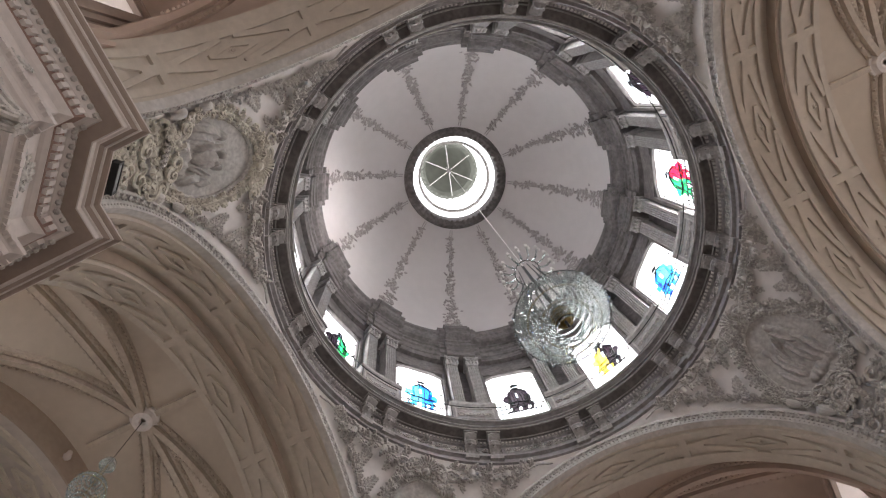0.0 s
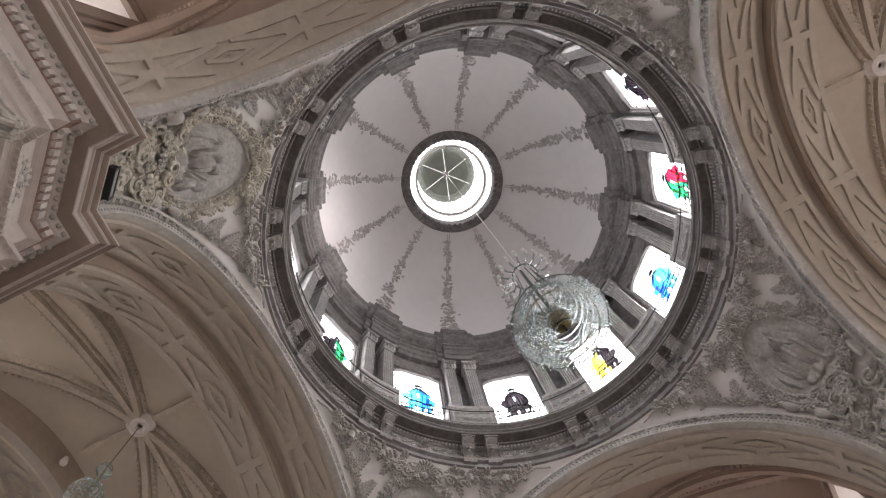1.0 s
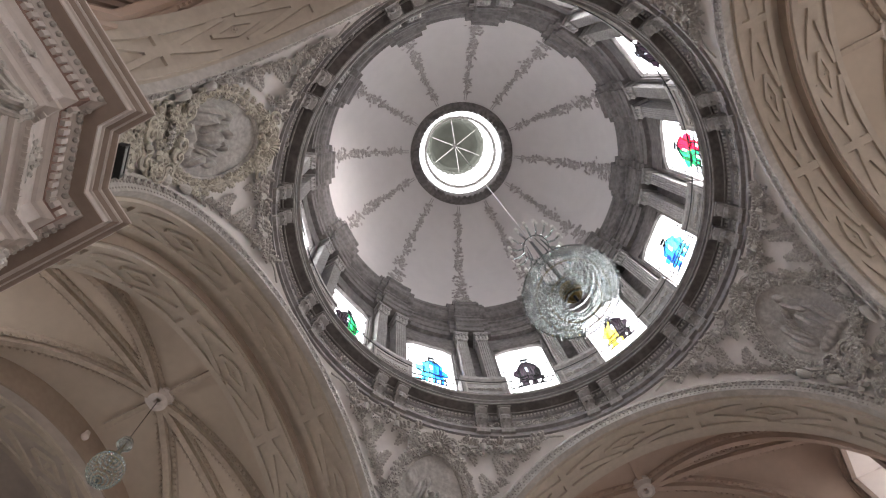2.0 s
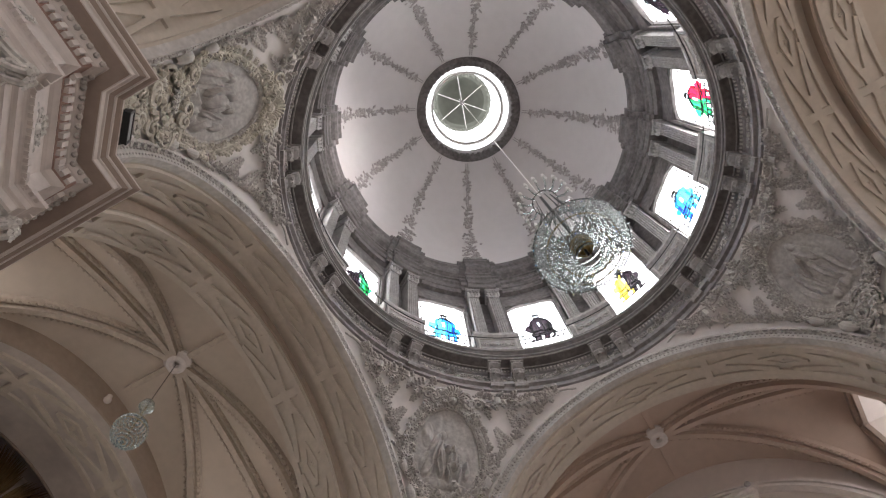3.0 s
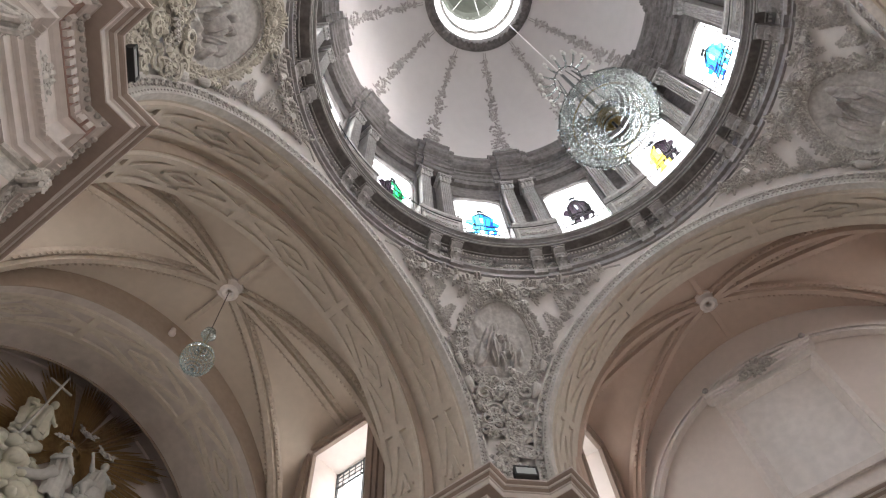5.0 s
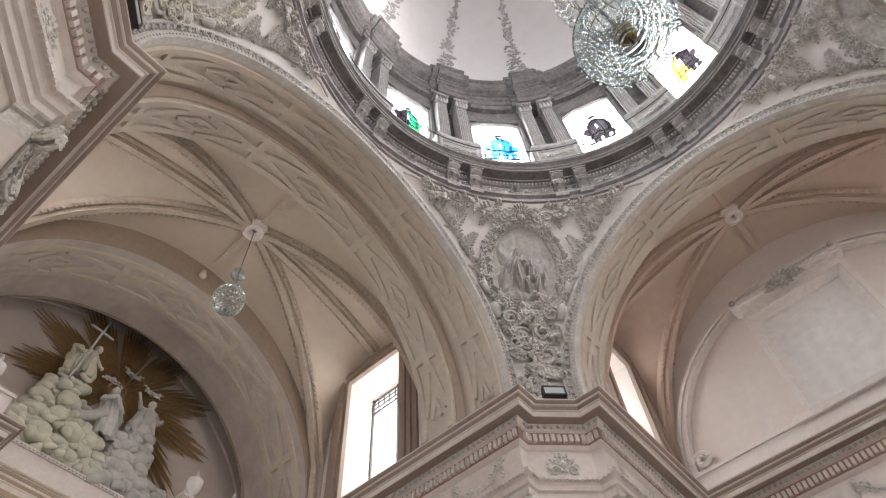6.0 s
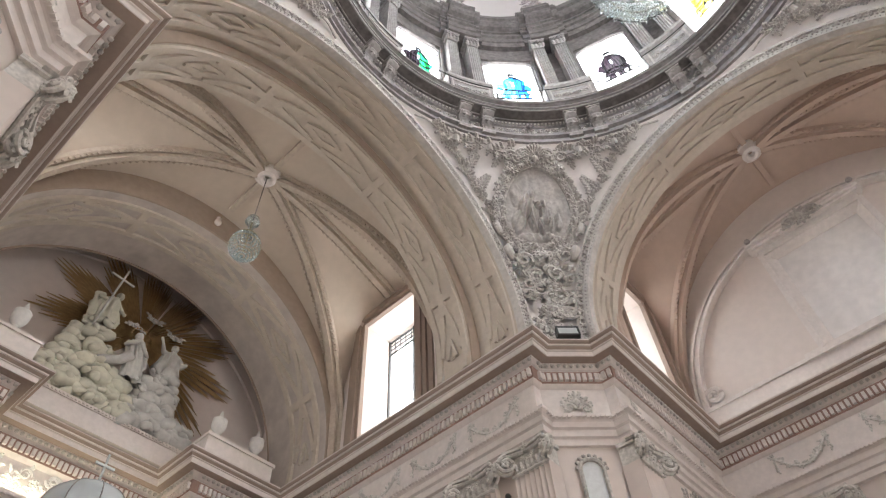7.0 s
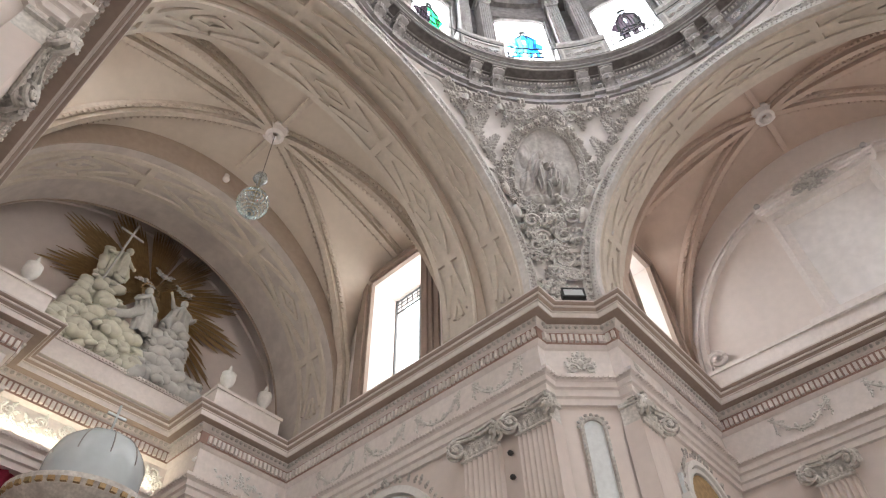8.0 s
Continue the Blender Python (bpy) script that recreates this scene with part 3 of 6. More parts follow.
CREAM = material("cream_stucco_cloud", (0.72, 0.70, 0.58), grain=6, vary=0.08, stain=1.6, stain_mix=0.5, stain_col=(0.50, 0.49, 0.44), bump=0.4, bump_dist=0.02)
PALE = material("pale_blue_white_paint", (0.74, 0.77, 0.78), rough=0.5, stain_mix=0.2)
BRASS = material("aged_brass", (0.30, 0.22, 0.10), rough=0.35, metal=0.9)


def leaf(bm, P, N, T, L, W, lift=0.35):
    """A lobed stucco leaf with a raised rib and a curled tip."""
    S = N.cross(T).normalized()
    h = L * lift * 0.8
    spine = [bm.verts.new(P + T * L * u + N * h * q) for u, q in ((0, 0.1), (0.35, 0.55), (0.7, 0.8), (1.0, 0.35))]
    for s in (-1, 1):
        e = [bm.verts.new(P + T * L * u + S * (s * W * w) + N * h * q) for u, w, q in ((0.06, 0.22, 0.0), (0.26, 0.58, 0.2), (0.40, 0.27, 0.05), (0.60, 0.50, 0.4), (0.70, 0.22, 0.25), (0.88, 0.28, 0.5))]
        for f in ((spine[0], e[0], e[1]), (spine[0], e[1], spine[1]), (spine[1], e[1], e[2]), (spine[1], e[2], e[3]), (spine[1], e[3], spine[2]),
                  (spine[2], e[3], e[4]), (spine[2], e[4], e[5]), (spine[2], e[5], spine[3])):
            bm.faces.new(f if s > 0 else f[::-1])


def knob(bm, P, N, r):
    T = N.orthogonal().normalized()
    S = N.cross(T)
    ring_ = [bm.verts.new(P + (T * math.cos(k * math.pi / 3) + S * math.sin(k * math.pi / 3)) * r) for k in range(6)]
    mid = [bm.verts.new(P + (T * math.cos(k * math.pi / 3) + S * math.sin(k * math.pi / 3)) * r * 0.72 + N * r * 0.62) for k in range(6)]
    tip = bm.verts.new(P + N * r * 0.95)
    for k in range(6):
        j = (k + 1) % 6
        bm.faces.new((ring_[k], ring_[j], mid[j], mid[k]))
        bm.faces.new((mid[k], mid[j], tip))


def flower(bm, P, N, r, petals=6):
    T = N.orthogonal().normalized()
    S = N.cross(T)
    a0 = rng.random() * 6.28
    for k in range(petals):
        a = a0 + 2 * math.pi * k / petals + rng.uniform(-0.15, 0.15)
        leaf(bm, P, N, T * math.cos(a) + S * math.sin(a), r * rng.uniform(0.85, 1.15), r * 0.75)
    knob(bm, P + N * r * 0.15, N, r * 0.36)


def sprig(bm, P, N, T, L, n=7):
    S = N.cross(T).normalized()
    for k in range(n):
        u = k / max(1, n - 1)
        side = 1 if k % 2 else -1
        d = (T * (0.55 + 0.45 * u) + S * side * (0.9 - 0.7 * u)).normalized()
        leaf(bm, P + T * L * u * 0.75 + S * side * 0.01, N, d, L * (0.42 - 0.1 * u), L * 0.26, 0.4)


def scroll(bm, P, N, T, size, hand=1, r=0.03, turns=1.4):
    S = N.cross(T).normalized() * hand
    pts = []
    for i in range(19):
        u = i / 18
        a = u * turns * 2 * math.pi
        q = size * (1 - 0.82 * u) * 0.5
        pts.append(P + T * (size * 0.5 - q * math.cos(a)) + S * q * math.sin(a) + N * r * (0.6 + u))
    tube(bm, pts, lambda u: r * (1 - 0.45 * u), 5)


def pin(az, z, h=0.0):
    """A point on a pendentive, h proud of it, with its inward normal and its up and sideways tangents."""
    p = pend(az, z)
    c = Vector((0, 0, ARCH_Z))
    n = (c - p).normalized()
    side = Vector((math.cos(radians(az)), -math.sin(radians(az)), 0))
    up = side.cross(n).normalized()
    up = up if up.z > 0 else -up
    return p + n * h, n, up, side


# ---- raised panels on the arch soffits ----
def soffit_strip(bm, r, pts, w, h=0.06, rise=0.95):
    """A raised strip on a barrel of radius r through (angle, y) points."""
    P, NN = [], []
    for a0, y0 in pts:
        a = radians(a0)
        n = Vector((-math.cos(a), 0, -math.sin(a)))
        P.append(Vector((r * math.cos(a), y0, ARCH_Z + r * math.sin(a))))
        NN.append(n)
    rows = []
    for i, p in enumerate(P):
        d = (P[min(i + 1, len(P) - 1)] - P[max(i - 1, 0)]).normalized()
        s = NN[i].cross(d).normalized() * w / 2
        n = NN[i] * rise
        rows.append([p - s - n * 0.02, p - s * 0.85 + n * h, p + s * 0.85 + n * h, p + s - n * 0.02])
    V = quadgrid(bm, rows, close_v=True)
    bm.faces.new(V[0][::-1])
    bm.faces.new(V[-1])


def seg(a0, y0, a1, y1, n=8):
    return [(a0 + (a1 - a0) * i / n, y0 + (y1 - y0) * i / n) for i in range(n + 1)]


def soffit_panels(r, ya, yb_, parent, turn):
    ym, w = (ya + yb_) / 2, (yb_ - ya)
    bm = bmesh.new()
    flowers = bmesh.new()
    for y in (ya, yb_):
        soffit_strip(bm, r, seg(-7, y, 187, y, 60), 0.13)
    for c in (22.5, 67.5, 112.5, 157.5):
        soffit_strip(bm, r, seg(c, ya, c, yb_, 2), 0.19, 0.058)
        soffit_strip(bm, r, seg(c - 6, ym, c + 6, ym, 4), 0.18, 0.056)
    for c in (0, 45, 90, 135, 180):
        for s in ((1,) if c == 0 else (-1,) if c == 180 else (-1, 1)):
            for q in (-1, 1):
                soffit_strip(bm, r, seg(c + s * 20.5, ym + q * 0.02, c + s * 2, ym + q * w * 0.40, 8), 0.11, 0.054)
                soffit_strip(bm, r, seg(c + s * 7, ym, c, ym + q * w * 0.17, 3), 0.07, 0.052)
        a = radians(c)
        n = Vector((-math.cos(a), 0, -math.sin(a)))
        flower(flowers, Vector((r * math.cos(a), ym, ARCH_Z + r * math.sin(a))) + n * 0.01, n, 0.075, 8)
    part("panel_moulding", turned(bm, turn), ARCH, parent, "raised lozenge panel mouldings of the soffit")["kind"] = "stuff"
    part("rosette", turned(flowers, turn), ARCH, parent, "small plaster rosettes of the soffit")["kind"] = "stuff"


for side, (turn, yb, yend) in ARMS.items():
    arch = bpy.data.objects[f"trim_arch_{side}"]
    soffit_panels(R1, A + 0.16, Y1 - 0.22, arch, turn)
    if yend > 10:
        soffit_panels(R2, Y1 + 0.12, Y2 - 0.06, arch, turn)
        soffit_panels(3.80, yb + 0.3, yb + 1.1, arch, turn)
    # beading and leafwork of the archivolt
    bm = bmesh.new()
    n = 150
    for i in range(n + 1):
        a = radians(-6 + 192 * i / n)
        for rr, h, sz in ((R1 + 0.17, 0.075, 0.045), (R1 + 0.05, 0.105, 0.018)):
            P = Vector((rr * math.cos(a), A - h, ARCH_Z + rr * math.sin(a)))
            if P.z > 9.8:
                if sz > 0.03:
                    leaf(bm, P, Vector((0, -1, 0)), Vector((math.cos(a + (0.9 if i % 2 else -0.9)), 0, math.sin(a + (0.9 if i % 2 else -0.9)))), 0.14, 0.09, 0.6)
                    knob(bm, P, Vector((0, -1, 0)), 0.034)
                else:
                    knob(bm, P, Vector((0, -1, 0)), sz)
    part("bead_and_leaf", turned(bm, turn), GREY, arch, "grey leaf and bead carving of the archivolt")["kind"] = "stuff"

# ---- relief work on the pendentives ----
# draped masses inside the ovals: centre, half sizes, height, lean
SHELTER = ((-0.18, 0.36, 0.12, 0.13, 0.17, 0), (-0.34, 0.06, 0.20, 0.38, 0.17, -0.35), (-0.54, -0.34, 0.20, 0.32, 0.14, -0.2), (-0.14, -0.20, 0.13, 0.42, 0.15, 0.1), (0.02, 0.12, 0.18, 0.07, 0.14, -0.5),
           (0.20, 0.12, 0.09, 0.11, 0.18, 0), (0.24, -0.12, 0.17, 0.20, 0.16, 0), (0.08, -0.46, 0.075, 0.26, 0.16, 0.15), (0.38, -0.42, 0.075, 0.26, 0.16, -0.2), (0.22, -0.27, 0.20, 0.08, 0.17, 0),
           (0.60, -0.32, 0.10, 0.24, 0.10, 0), (-0.12, -0.74, 0.48, 0.12, 0.08, 0), (0.32, -0.76, 0.30, 0.10, 0.09, 0), (-0.64, 0.34, 0.17, 0.30, 0.06, 0.2))
CURLED = ((-0.55, -0.40, 0.27, 0.50, 0.17, 0.1), (-0.60, 0.12, 0.12, 0.14, 0.18, 0), (-0.32, -0.05, 0.13, 0.38, 0.15, 0.5), (0.02, -0.10, 0.26, 0.30, 0.17, 0.2), (-0.12, 0.30, 0.12, 0.10, 0.15, 0), (0.18, 0.22, 0.14, 0.10, 0.15, 0.3),
          (0.34, -0.15, 0.10, 0.30, 0.14, -0.3), (0.54, -0.40, 0.18, 0.30, 0.13, 0.2), (0.10, -0.66, 0.42, 0.18, 0.11, 0), (0.64, 0.0, 0.12, 0.20, 0.10, 0), (-0.25, -0.78, 0.30, 0.13, 0.11, 0))
MANTLED = ((0.30, 0.62, 0.10, 0.13, 0.18, 0), (0.30, 0.30, 0.20, 0.30, 0.18, 0.15), (0.18, -0.22, 0.20, 0.46, 0.17, 0.12), (0.42, -0.20, 0.14, 0.50, 0.14, -0.1), (0.02, 0.36, 0.26, 0.08, 0.15, 0.5), (-0.18, 0.16, 0.09, 0.20, 0.12, -0.3),
           (-0.38, -0.10, 0.17, 0.44, 0.10, 0.1), (-0.40, 0.42, 0.09, 0.11, 0.11, 0), (-0.05, -0.66, 0.42, 0.14, 0.10, 0), (0.44, -0.72, 0.24, 0.11, 0.10, 0), (-0.66, -0.25, 0.10, 0.30, 0.08, 0.2))
for k, cname in enumerate(("north_east", "south_east", "south_west", "north_west")):
    c = 45 + 90 * k
    host = bpy.data.objects[f"wall_pendentive_{cname}"]
    # oval field with a raised figure group
    bm = bmesh.new()
    seedv = Vector((3.1 * k, 1.7 * k, 0.4))
    rows = []
    drapes = (SHELTER, MANTLED, SHELTER, CURLED)[k]
    for i in range(180):
        row = []
        for j in range(73):
            th, q = 2 * math.pi * i / 180, j / 72
            u, v = q * math.cos(th), q * math.sin(th)
            n1 = noise.noise(Vector((u * 2.3, v * 2.0, 1)) + seedv)
            n2 = noise.noise(Vector((u * 7, v * 6, 2)) + seedv)
            f = 0.0
            for n_, (cu, cv, su, sv, h, rot) in enumerate(drapes):
                du, dv = u - cu + 0.03 * n2, v - cv + 0.03 * n1
                ca, sa = math.cos(rot), math.sin(rot)
                e, g = (du * ca + dv * sa) / su, (-du * sa + dv * ca) / sv
                d2 = e * e + g * g
                if d2 < 1:
                    plain = su < 0.125 and sv < 0.15
                    fold = 0 if plain else 1 - 1.6 * abs(math.sin(e * (2.2 + 6.5 * su) + g * (0.9 if n_ % 2 else -0.8) + 2.6 * n1 + n_))
                    f = max(f, h * (1 - d2) ** 0.42 * (0.82 + 0.34 * fold))
            f = f + 0.012 * n2 + 0.02 * max(0, n1)
            f *= 1 - q ** 12
            row.append(pin(c + u * 7.1, 13.42 + v * 0.84, 0.02 + max(-0.01, f * 1.2))[0])
        rows.append(row)
    quadgrid(bm, rows, close_u=True)
    tagged(part("relief_sculpture", bm, RELIEF, None, smooth=True), "grey stucco oval relief of draped forms on a pendentive", "relief", "pendentive reliefs")
    frame_ob = empty("medallion_frame", "grey stucco wreath of leaves and blossoms round an oval relief", "stucco frame", "pendentive frames", at=tuple(pin(c, 13.42)[0]))
    inv = Matrix.Translation(frame_ob.location).inverted()

    def put(name, bm, mat, label=""):
        bmesh.ops.transform(bm, matrix=inv, verts=bm.verts)
        return part(name, bm, mat, frame_ob, label)

    # oval moulding
    bm = bmesh.new()
    tube(bm, [pin(c + 7.3 * math.cos(t), 13.42 + 0.87 * math.sin(t), 0.03)[0] for t in [2 * math.pi * i / 60 for i in range(60)]], 0.045, 6, close=True)
    put("oval_moulding", bm, STUCCO, "plain raised oval rim")
    # wreath
    bm = bmesh.new()
    tube(bm, [pin(c + 7.3 * 1.14 * math.cos(t), 13.42 + 0.87 * 1.14 * math.sin(t), 0.02)[0] for t in [2 * math.pi * i / 60 for i in range(60)]], 0.06, 6, close=True)
    for i in range(150):
        t = 2 * math.pi * (i + 0.6 * rng.random()) / 150
        out = 1 if i % 2 else -1
        q = 1.15 + 0.04 * out + rng.uniform(-0.02, 0.03)
        p, n, up, sd = pin(c + 7.3 * q * math.cos(t), 13.42 + 0.87 * q * math.sin(t), rng.uniform(0.03, 0.09))
        turn_ = t + (0.75 if out > 0 else 2.2) + rng.uniform(-0.35, 0.35)
        d = (sd * math.cos(turn_) + up * math.sin(turn_)).normalized()
        if i % 6 == 0:
            flower(bm, p, n, rng.uniform(0.075, 0.11), 5)
        else:
            leaf(bm, p, n, d, rng.uniform(0.13, 0.21), 0.12, 0.7)
    put("wreath", bm, LIT_RELIEF if k == 3 else STUCCO, "carved leaf wreath")
    # shell crest with scrolls over the oval, leafy branches and ribbons under the ring
    bm = bmesh.new()
    p0, n, up, sd = pin(c, 14.42, 0.06)
    for i in range(11):
        a = radians(-75 + 15 * i)
        leaf(bm, p0 + up * 0.02, (n + up * 0.2).normalized(), (sd * math.sin(a) + up * math.cos(a)).normalized(), 0.30 + 0.05 * math.cos(a), 0.10, 0.55)
    knob(bm, p0 + n * 0.05, n, 0.10)
    for s in (-1, 1):
        for azo, zz, sz, hand in ((1.6, 14.47, 0.30, 1), (3.0, 14.40, 0.26, -1), (4.6, 14.42, 0.30, 1)):
            scroll(bm, *pin(c + s * azo, zz, 0.07)[:2], (sd * s + up * 0.25).normalized(), sz, s * hand, 0.042)
        for i in range(16):
            u = rng.uniform(0.5, 6.0)
            pp, nn, uu, ss = pin(c + s * u, 14.46 - 0.012 * u * u * 0.6 + rng.uniform(-0.14, 0.12), rng.uniform(0.04, 0.11))
            leaf(bm, pp, nn, (ss * s * rng.uniform(0, 1) + uu * rng.uniform(-1, 0.6)).normalized(), rng.uniform(0.14, 0.22), 0.12, 0.6)
    put("crest", bm, LIT_RELIEF if k == 3 else STUCCO, "shell and scroll crest of the frame")["kind"] = "stuff"
    for s in (-1, 1):
        bm = bmesh.new()
        stem = [pin(c + s * (5 + 27 * i / 24), min(14.70, 14.55 + 0.05 * math.cos(i * 0.9) * (1 - i / 40) + 0.004 * i), 0.04)[0] for i in range(25)]
        tube(bm, stem, 0.022, 5)
        for i in range(27):
            u = (i + rng.uniform(-0.3, 0.3)) / 26
            azo = 5.5 + 26.5 * u
            zz = 14.55 + 0.05 * math.cos(24 * u * 0.9) * (1 - 0.6 * u) + 0.08 * u
            if zz < pend_low(c + s * azo) + 0.32:
                continue
            for q in (-1, 1):
                p, n, up, sd = pin(c + s * azo + rng.uniform(-0.4, 0.4), min(zz + 0.03 * q, 14.73), rng.uniform(0.02, 0.08))
                d = (sd * s * rng.uniform(0.1, 1.0) + up * q * rng.uniform(0.35, 1.1)).normalized()
                if q > 0 and zz > 14.6:
                    d = (sd * s + up * 0.1).normalized()
                leaf(bm, p, n, d, rng.uniform(0.14, 0.22) * (1.1 - 0.35 * u), 0.11, 0.7)
            if i % 4 == 1:
                flower(bm, pin(c + s * azo, min(zz, 14.66), 0.05)[0], n, rng.uniform(0.07, 0.10), 5)
            if i % 6 == 3 and u < 0.65:
                p, n, up, sd = pin(c + s * azo, zz - 0.08, 0.02)
                sprig(bm, p, n, (-up + sd * s * 0.4).normalized(), 0.30, 7)
        put("festoon", bm, GREY, "leafy branch under the ring cornice")["kind"] = "stuff"
        for azo in (10.5, 19.5):
            bm = bmesh.new()
            p, n, up, sd = pin(c + s * azo, 14.56, 0.07)
            V = [[p + sd * s * (0.035 * j) + up * (0.06 - 0.035 * i) + n * (0.06 * math.sin(0.75 * j) + 0.01 * i) for j in range(5)] for i in range(5)]
            quadgrid(bm, V)
            put("ribbon", bm, ARCHIVOLT, "pale plaster ribbon")
        # vine creeping up beside the arch, with sprigs reaching on to the bare plaster
        bm = bmesh.new()
        for i in range(150):
            u = i / 149
            azo = 8.2 + 28 * u
            zl = pend_low(c + s * azo) + 0.30
            if zl > 14.64:
                continue
            wild = 0.05 + 0.07 * max(0, math.sin(u * 13 + k)) ** 2
            p, n, up, sd = pin(c + s * azo, min(14.68, zl + rng.random() * wild), rng.uniform(0.01, 0.06))
            d = (sd * s * -rng.uniform(-0.5, 1) + up * rng.uniform(-0.1, 1)).normalized()
            if i % 9 == 4:
                flower(bm, p, n, rng.uniform(0.06, 0.085), 5)
            else:
                leaf(bm, p, n, d, rng.uniform(0.12, 0.2), 0.10, 0.6)
        for u in (0.06, 0.18, 0.30, 0.46):
            azo = 8.2 + 28 * u
            zl = pend_low(c + s * azo) + 0.36
            if zl < 14.1:
                p, n, up, sd = pin(c + s * azo, zl, 0.03)
                sprig(bm, p, n, (up * 0.9 - sd * s * 0.55).normalized(), 0.46, 11)
        put("leafage", bm, GREY, "creeping stucco leaves beside the arch")["kind"] = "stuff"
    # foot of the pendentive: crowded scrolls, shells and blossoms
    bm = bmesh.new()
    for i in range(125):
        v = ((i * 0.618) % 1.0)
        zz = 9.95 + 2.72 * v
        half = max(0.6, 0.6 + 5.9 * v ** 1.25)
        az = c + rng.uniform(-1, 1) * half
        if zz < pend_low(az) + 0.36:
            continue
        p, n, up, sd = pin(az, zz, rng.uniform(0.02, 0.15))
        d = (sd * rng.uniform(-1, 1) + up * rng.uniform(-1, 1)).normalized()
        if i % 4 == 0:
            scroll(bm, p, n, d, rng.uniform(0.26, 0.40), rng.choice((-1, 1)), 0.045)
        elif i % 4 == 1:
            flower(bm, p + n * 0.04, n, rng.uniform(0.10, 0.16), 6)
        else:
            leaf(bm, p, n, d, rng.uniform(0.20, 0.32), 0.17, 0.6)
    put("foot_ornament", bm, LIT_RELIEF if k == 3 else STUCCO, "crowded scrolls and blossoms at the pendentive's foot")["kind"] = "stuff"
    bm = bmesh.new()
    p, n, up, sd = pin(c, 12.46, 0.12)
    for i in range(5):
        leaf(bm, p + sd * (0.07 * (i - 2)), n, (up * -1 + sd * 0.1 * (i - 2)).normalized(), 0.24, 0.09, 0.5)
    put("clasp", bm, ARCHIVOLT, "pale leaf clasp under the oval")
    for s in (-1, 1):
        for azo, zz, size in ((5.6, 12.42, 1.0), (7.9, 12.95, 0.8)):
            bm = bmesh.new()
            p, n, up, sd = pin(c + s * azo, zz, 0.05)
            rows = []
            for i in range(9):
                u = i / 8
                w = 0.12 * size * math.sin(math.pi * (0.12 + 0.84 * u))
                q = p + up * (0.42 * size * (u - 0.5)) + sd * s * (0.10 * size * math.sin(2.2 * u))
                rows.append([q + sd * s * (w * math.cos(t)) + n * (0.02 + 1.0 * w * math.sin(t)) for t in [math.pi * j / 6 for j in range(7)]])
            quadgrid(bm, rows)
            put("shell", bm, ARCHIVOLT, "white curled plaster leaf")

# ---- drum: brackets, pilasters, windows ----
bm = bmesh.new()
for i in range(12 * 30):
    az = 360 * i / (12 * 30)
    m = Matrix.Rotation(radians(-az), 4, "Z")
    box(bm, (-0.020, 4.825, 15.545), (0.020, 4.90, 15.60), m)
part("dentil_course", bm, ARCHIVOLT, ring, "small pale dentils under the ring cornice")["kind"] = "stuff"
bm = bmesh.new()
for i in range(12 * 14):
    az = 360 * i / (12 * 14)
    if min((az + 3.3) % 30, 30 - (az + 3.3) % 30) < 2.4 or min((az - 3.3) % 30, 30 - (az - 3.3) % 30) < 2.4:
        continue
    a = radians(az)
    n = Vector((-math.sin(a), -math.cos(a), 0))
    P = Vector((4.91 * math.sin(a), 4.91 * math.cos(a), 15.30))
    T = Vector((math.cos(a), -math.sin(a), 0))
    scroll(bm, P + Vector((0, 0, 0.05)), n, T, 0.16, 1 if i % 2 else -1, 0.02)
    leaf(bm, P, n, (T * (1 if i % 2 else -1) + Vector((0, 0, -0.6))).normalized(), 0.15, 0.08, 0.4)
part("frieze_scrolls", bm, GREY, ring, "running leaf scroll of the ring frieze")["kind"] = "stuff"
bm = bmesh.new()
side = [(4.96, 14.97), (4.80, 14.97), (4.77, 15.04), (4.83, 15.08), (4.84, 15.14), (4.79, 15.22), (4.72, 15.28), (4.68, 15.36), (4.70, 15.44), (4.64, 15.49), (4.60, 15.53), (4.60, 15.622), (4.96, 15.622)]
for w, shift in ((0.135, 0.0), (0.085, -0.022)):
    rows = [[(x, y + (shift if y < 4.9 else 0), z - (0.002 if shift else 0)) for y, z in side] for x in (-w, w)]
    V = quadgrid(bm, rows, close_v=True)
    bm.faces.new(V[0])
    bm.faces.new(V[1][::-1])
for sgn in (-1, 1):
    for yy, zz, q in ((4.73, 15.40, 1.0), (4.80, 15.12, 0.6)):
        tube(bm, [(sgn * 0.135, yy + 0.05 * q * math.cos(t), zz + 0.075 * q * math.sin(t)) for t in [2 * math.pi * i / 10 for i in range(11)]], 0.024, 5)
box(bm, (-0.16, 4.56, 15.585), (0.16, 4.95, 15.628))
box(bm, (-0.15, 4.77, 14.80), (0.15, 4.95, 14.955))
leaf(bm, Vector((0, 4.68, 15.46)), Vector((0, -1, 0)), Vector((0, 0.25, -1)).normalized(), 0.34, 0.15, 0.3)
me = bpy.data.meshes.new("bracket")
bm.normal_update()
bm.to_mesh(me)
bm.free()
me.materials.append(BRACKET)
ros = bmesh.new()
flower(ros, Vector((0, 4.86, 15.40)), Vector((0, -1, 0)), 0.14, 8)
knob(ros, Vector((0, 4.84, 15.40)), Vector((0, -1, 0)), 0.08)
mr = bpy.data.meshes.new("rosette")
ros.to_mesh(mr)
ros.free()
mr.materials.append(BRACKET)
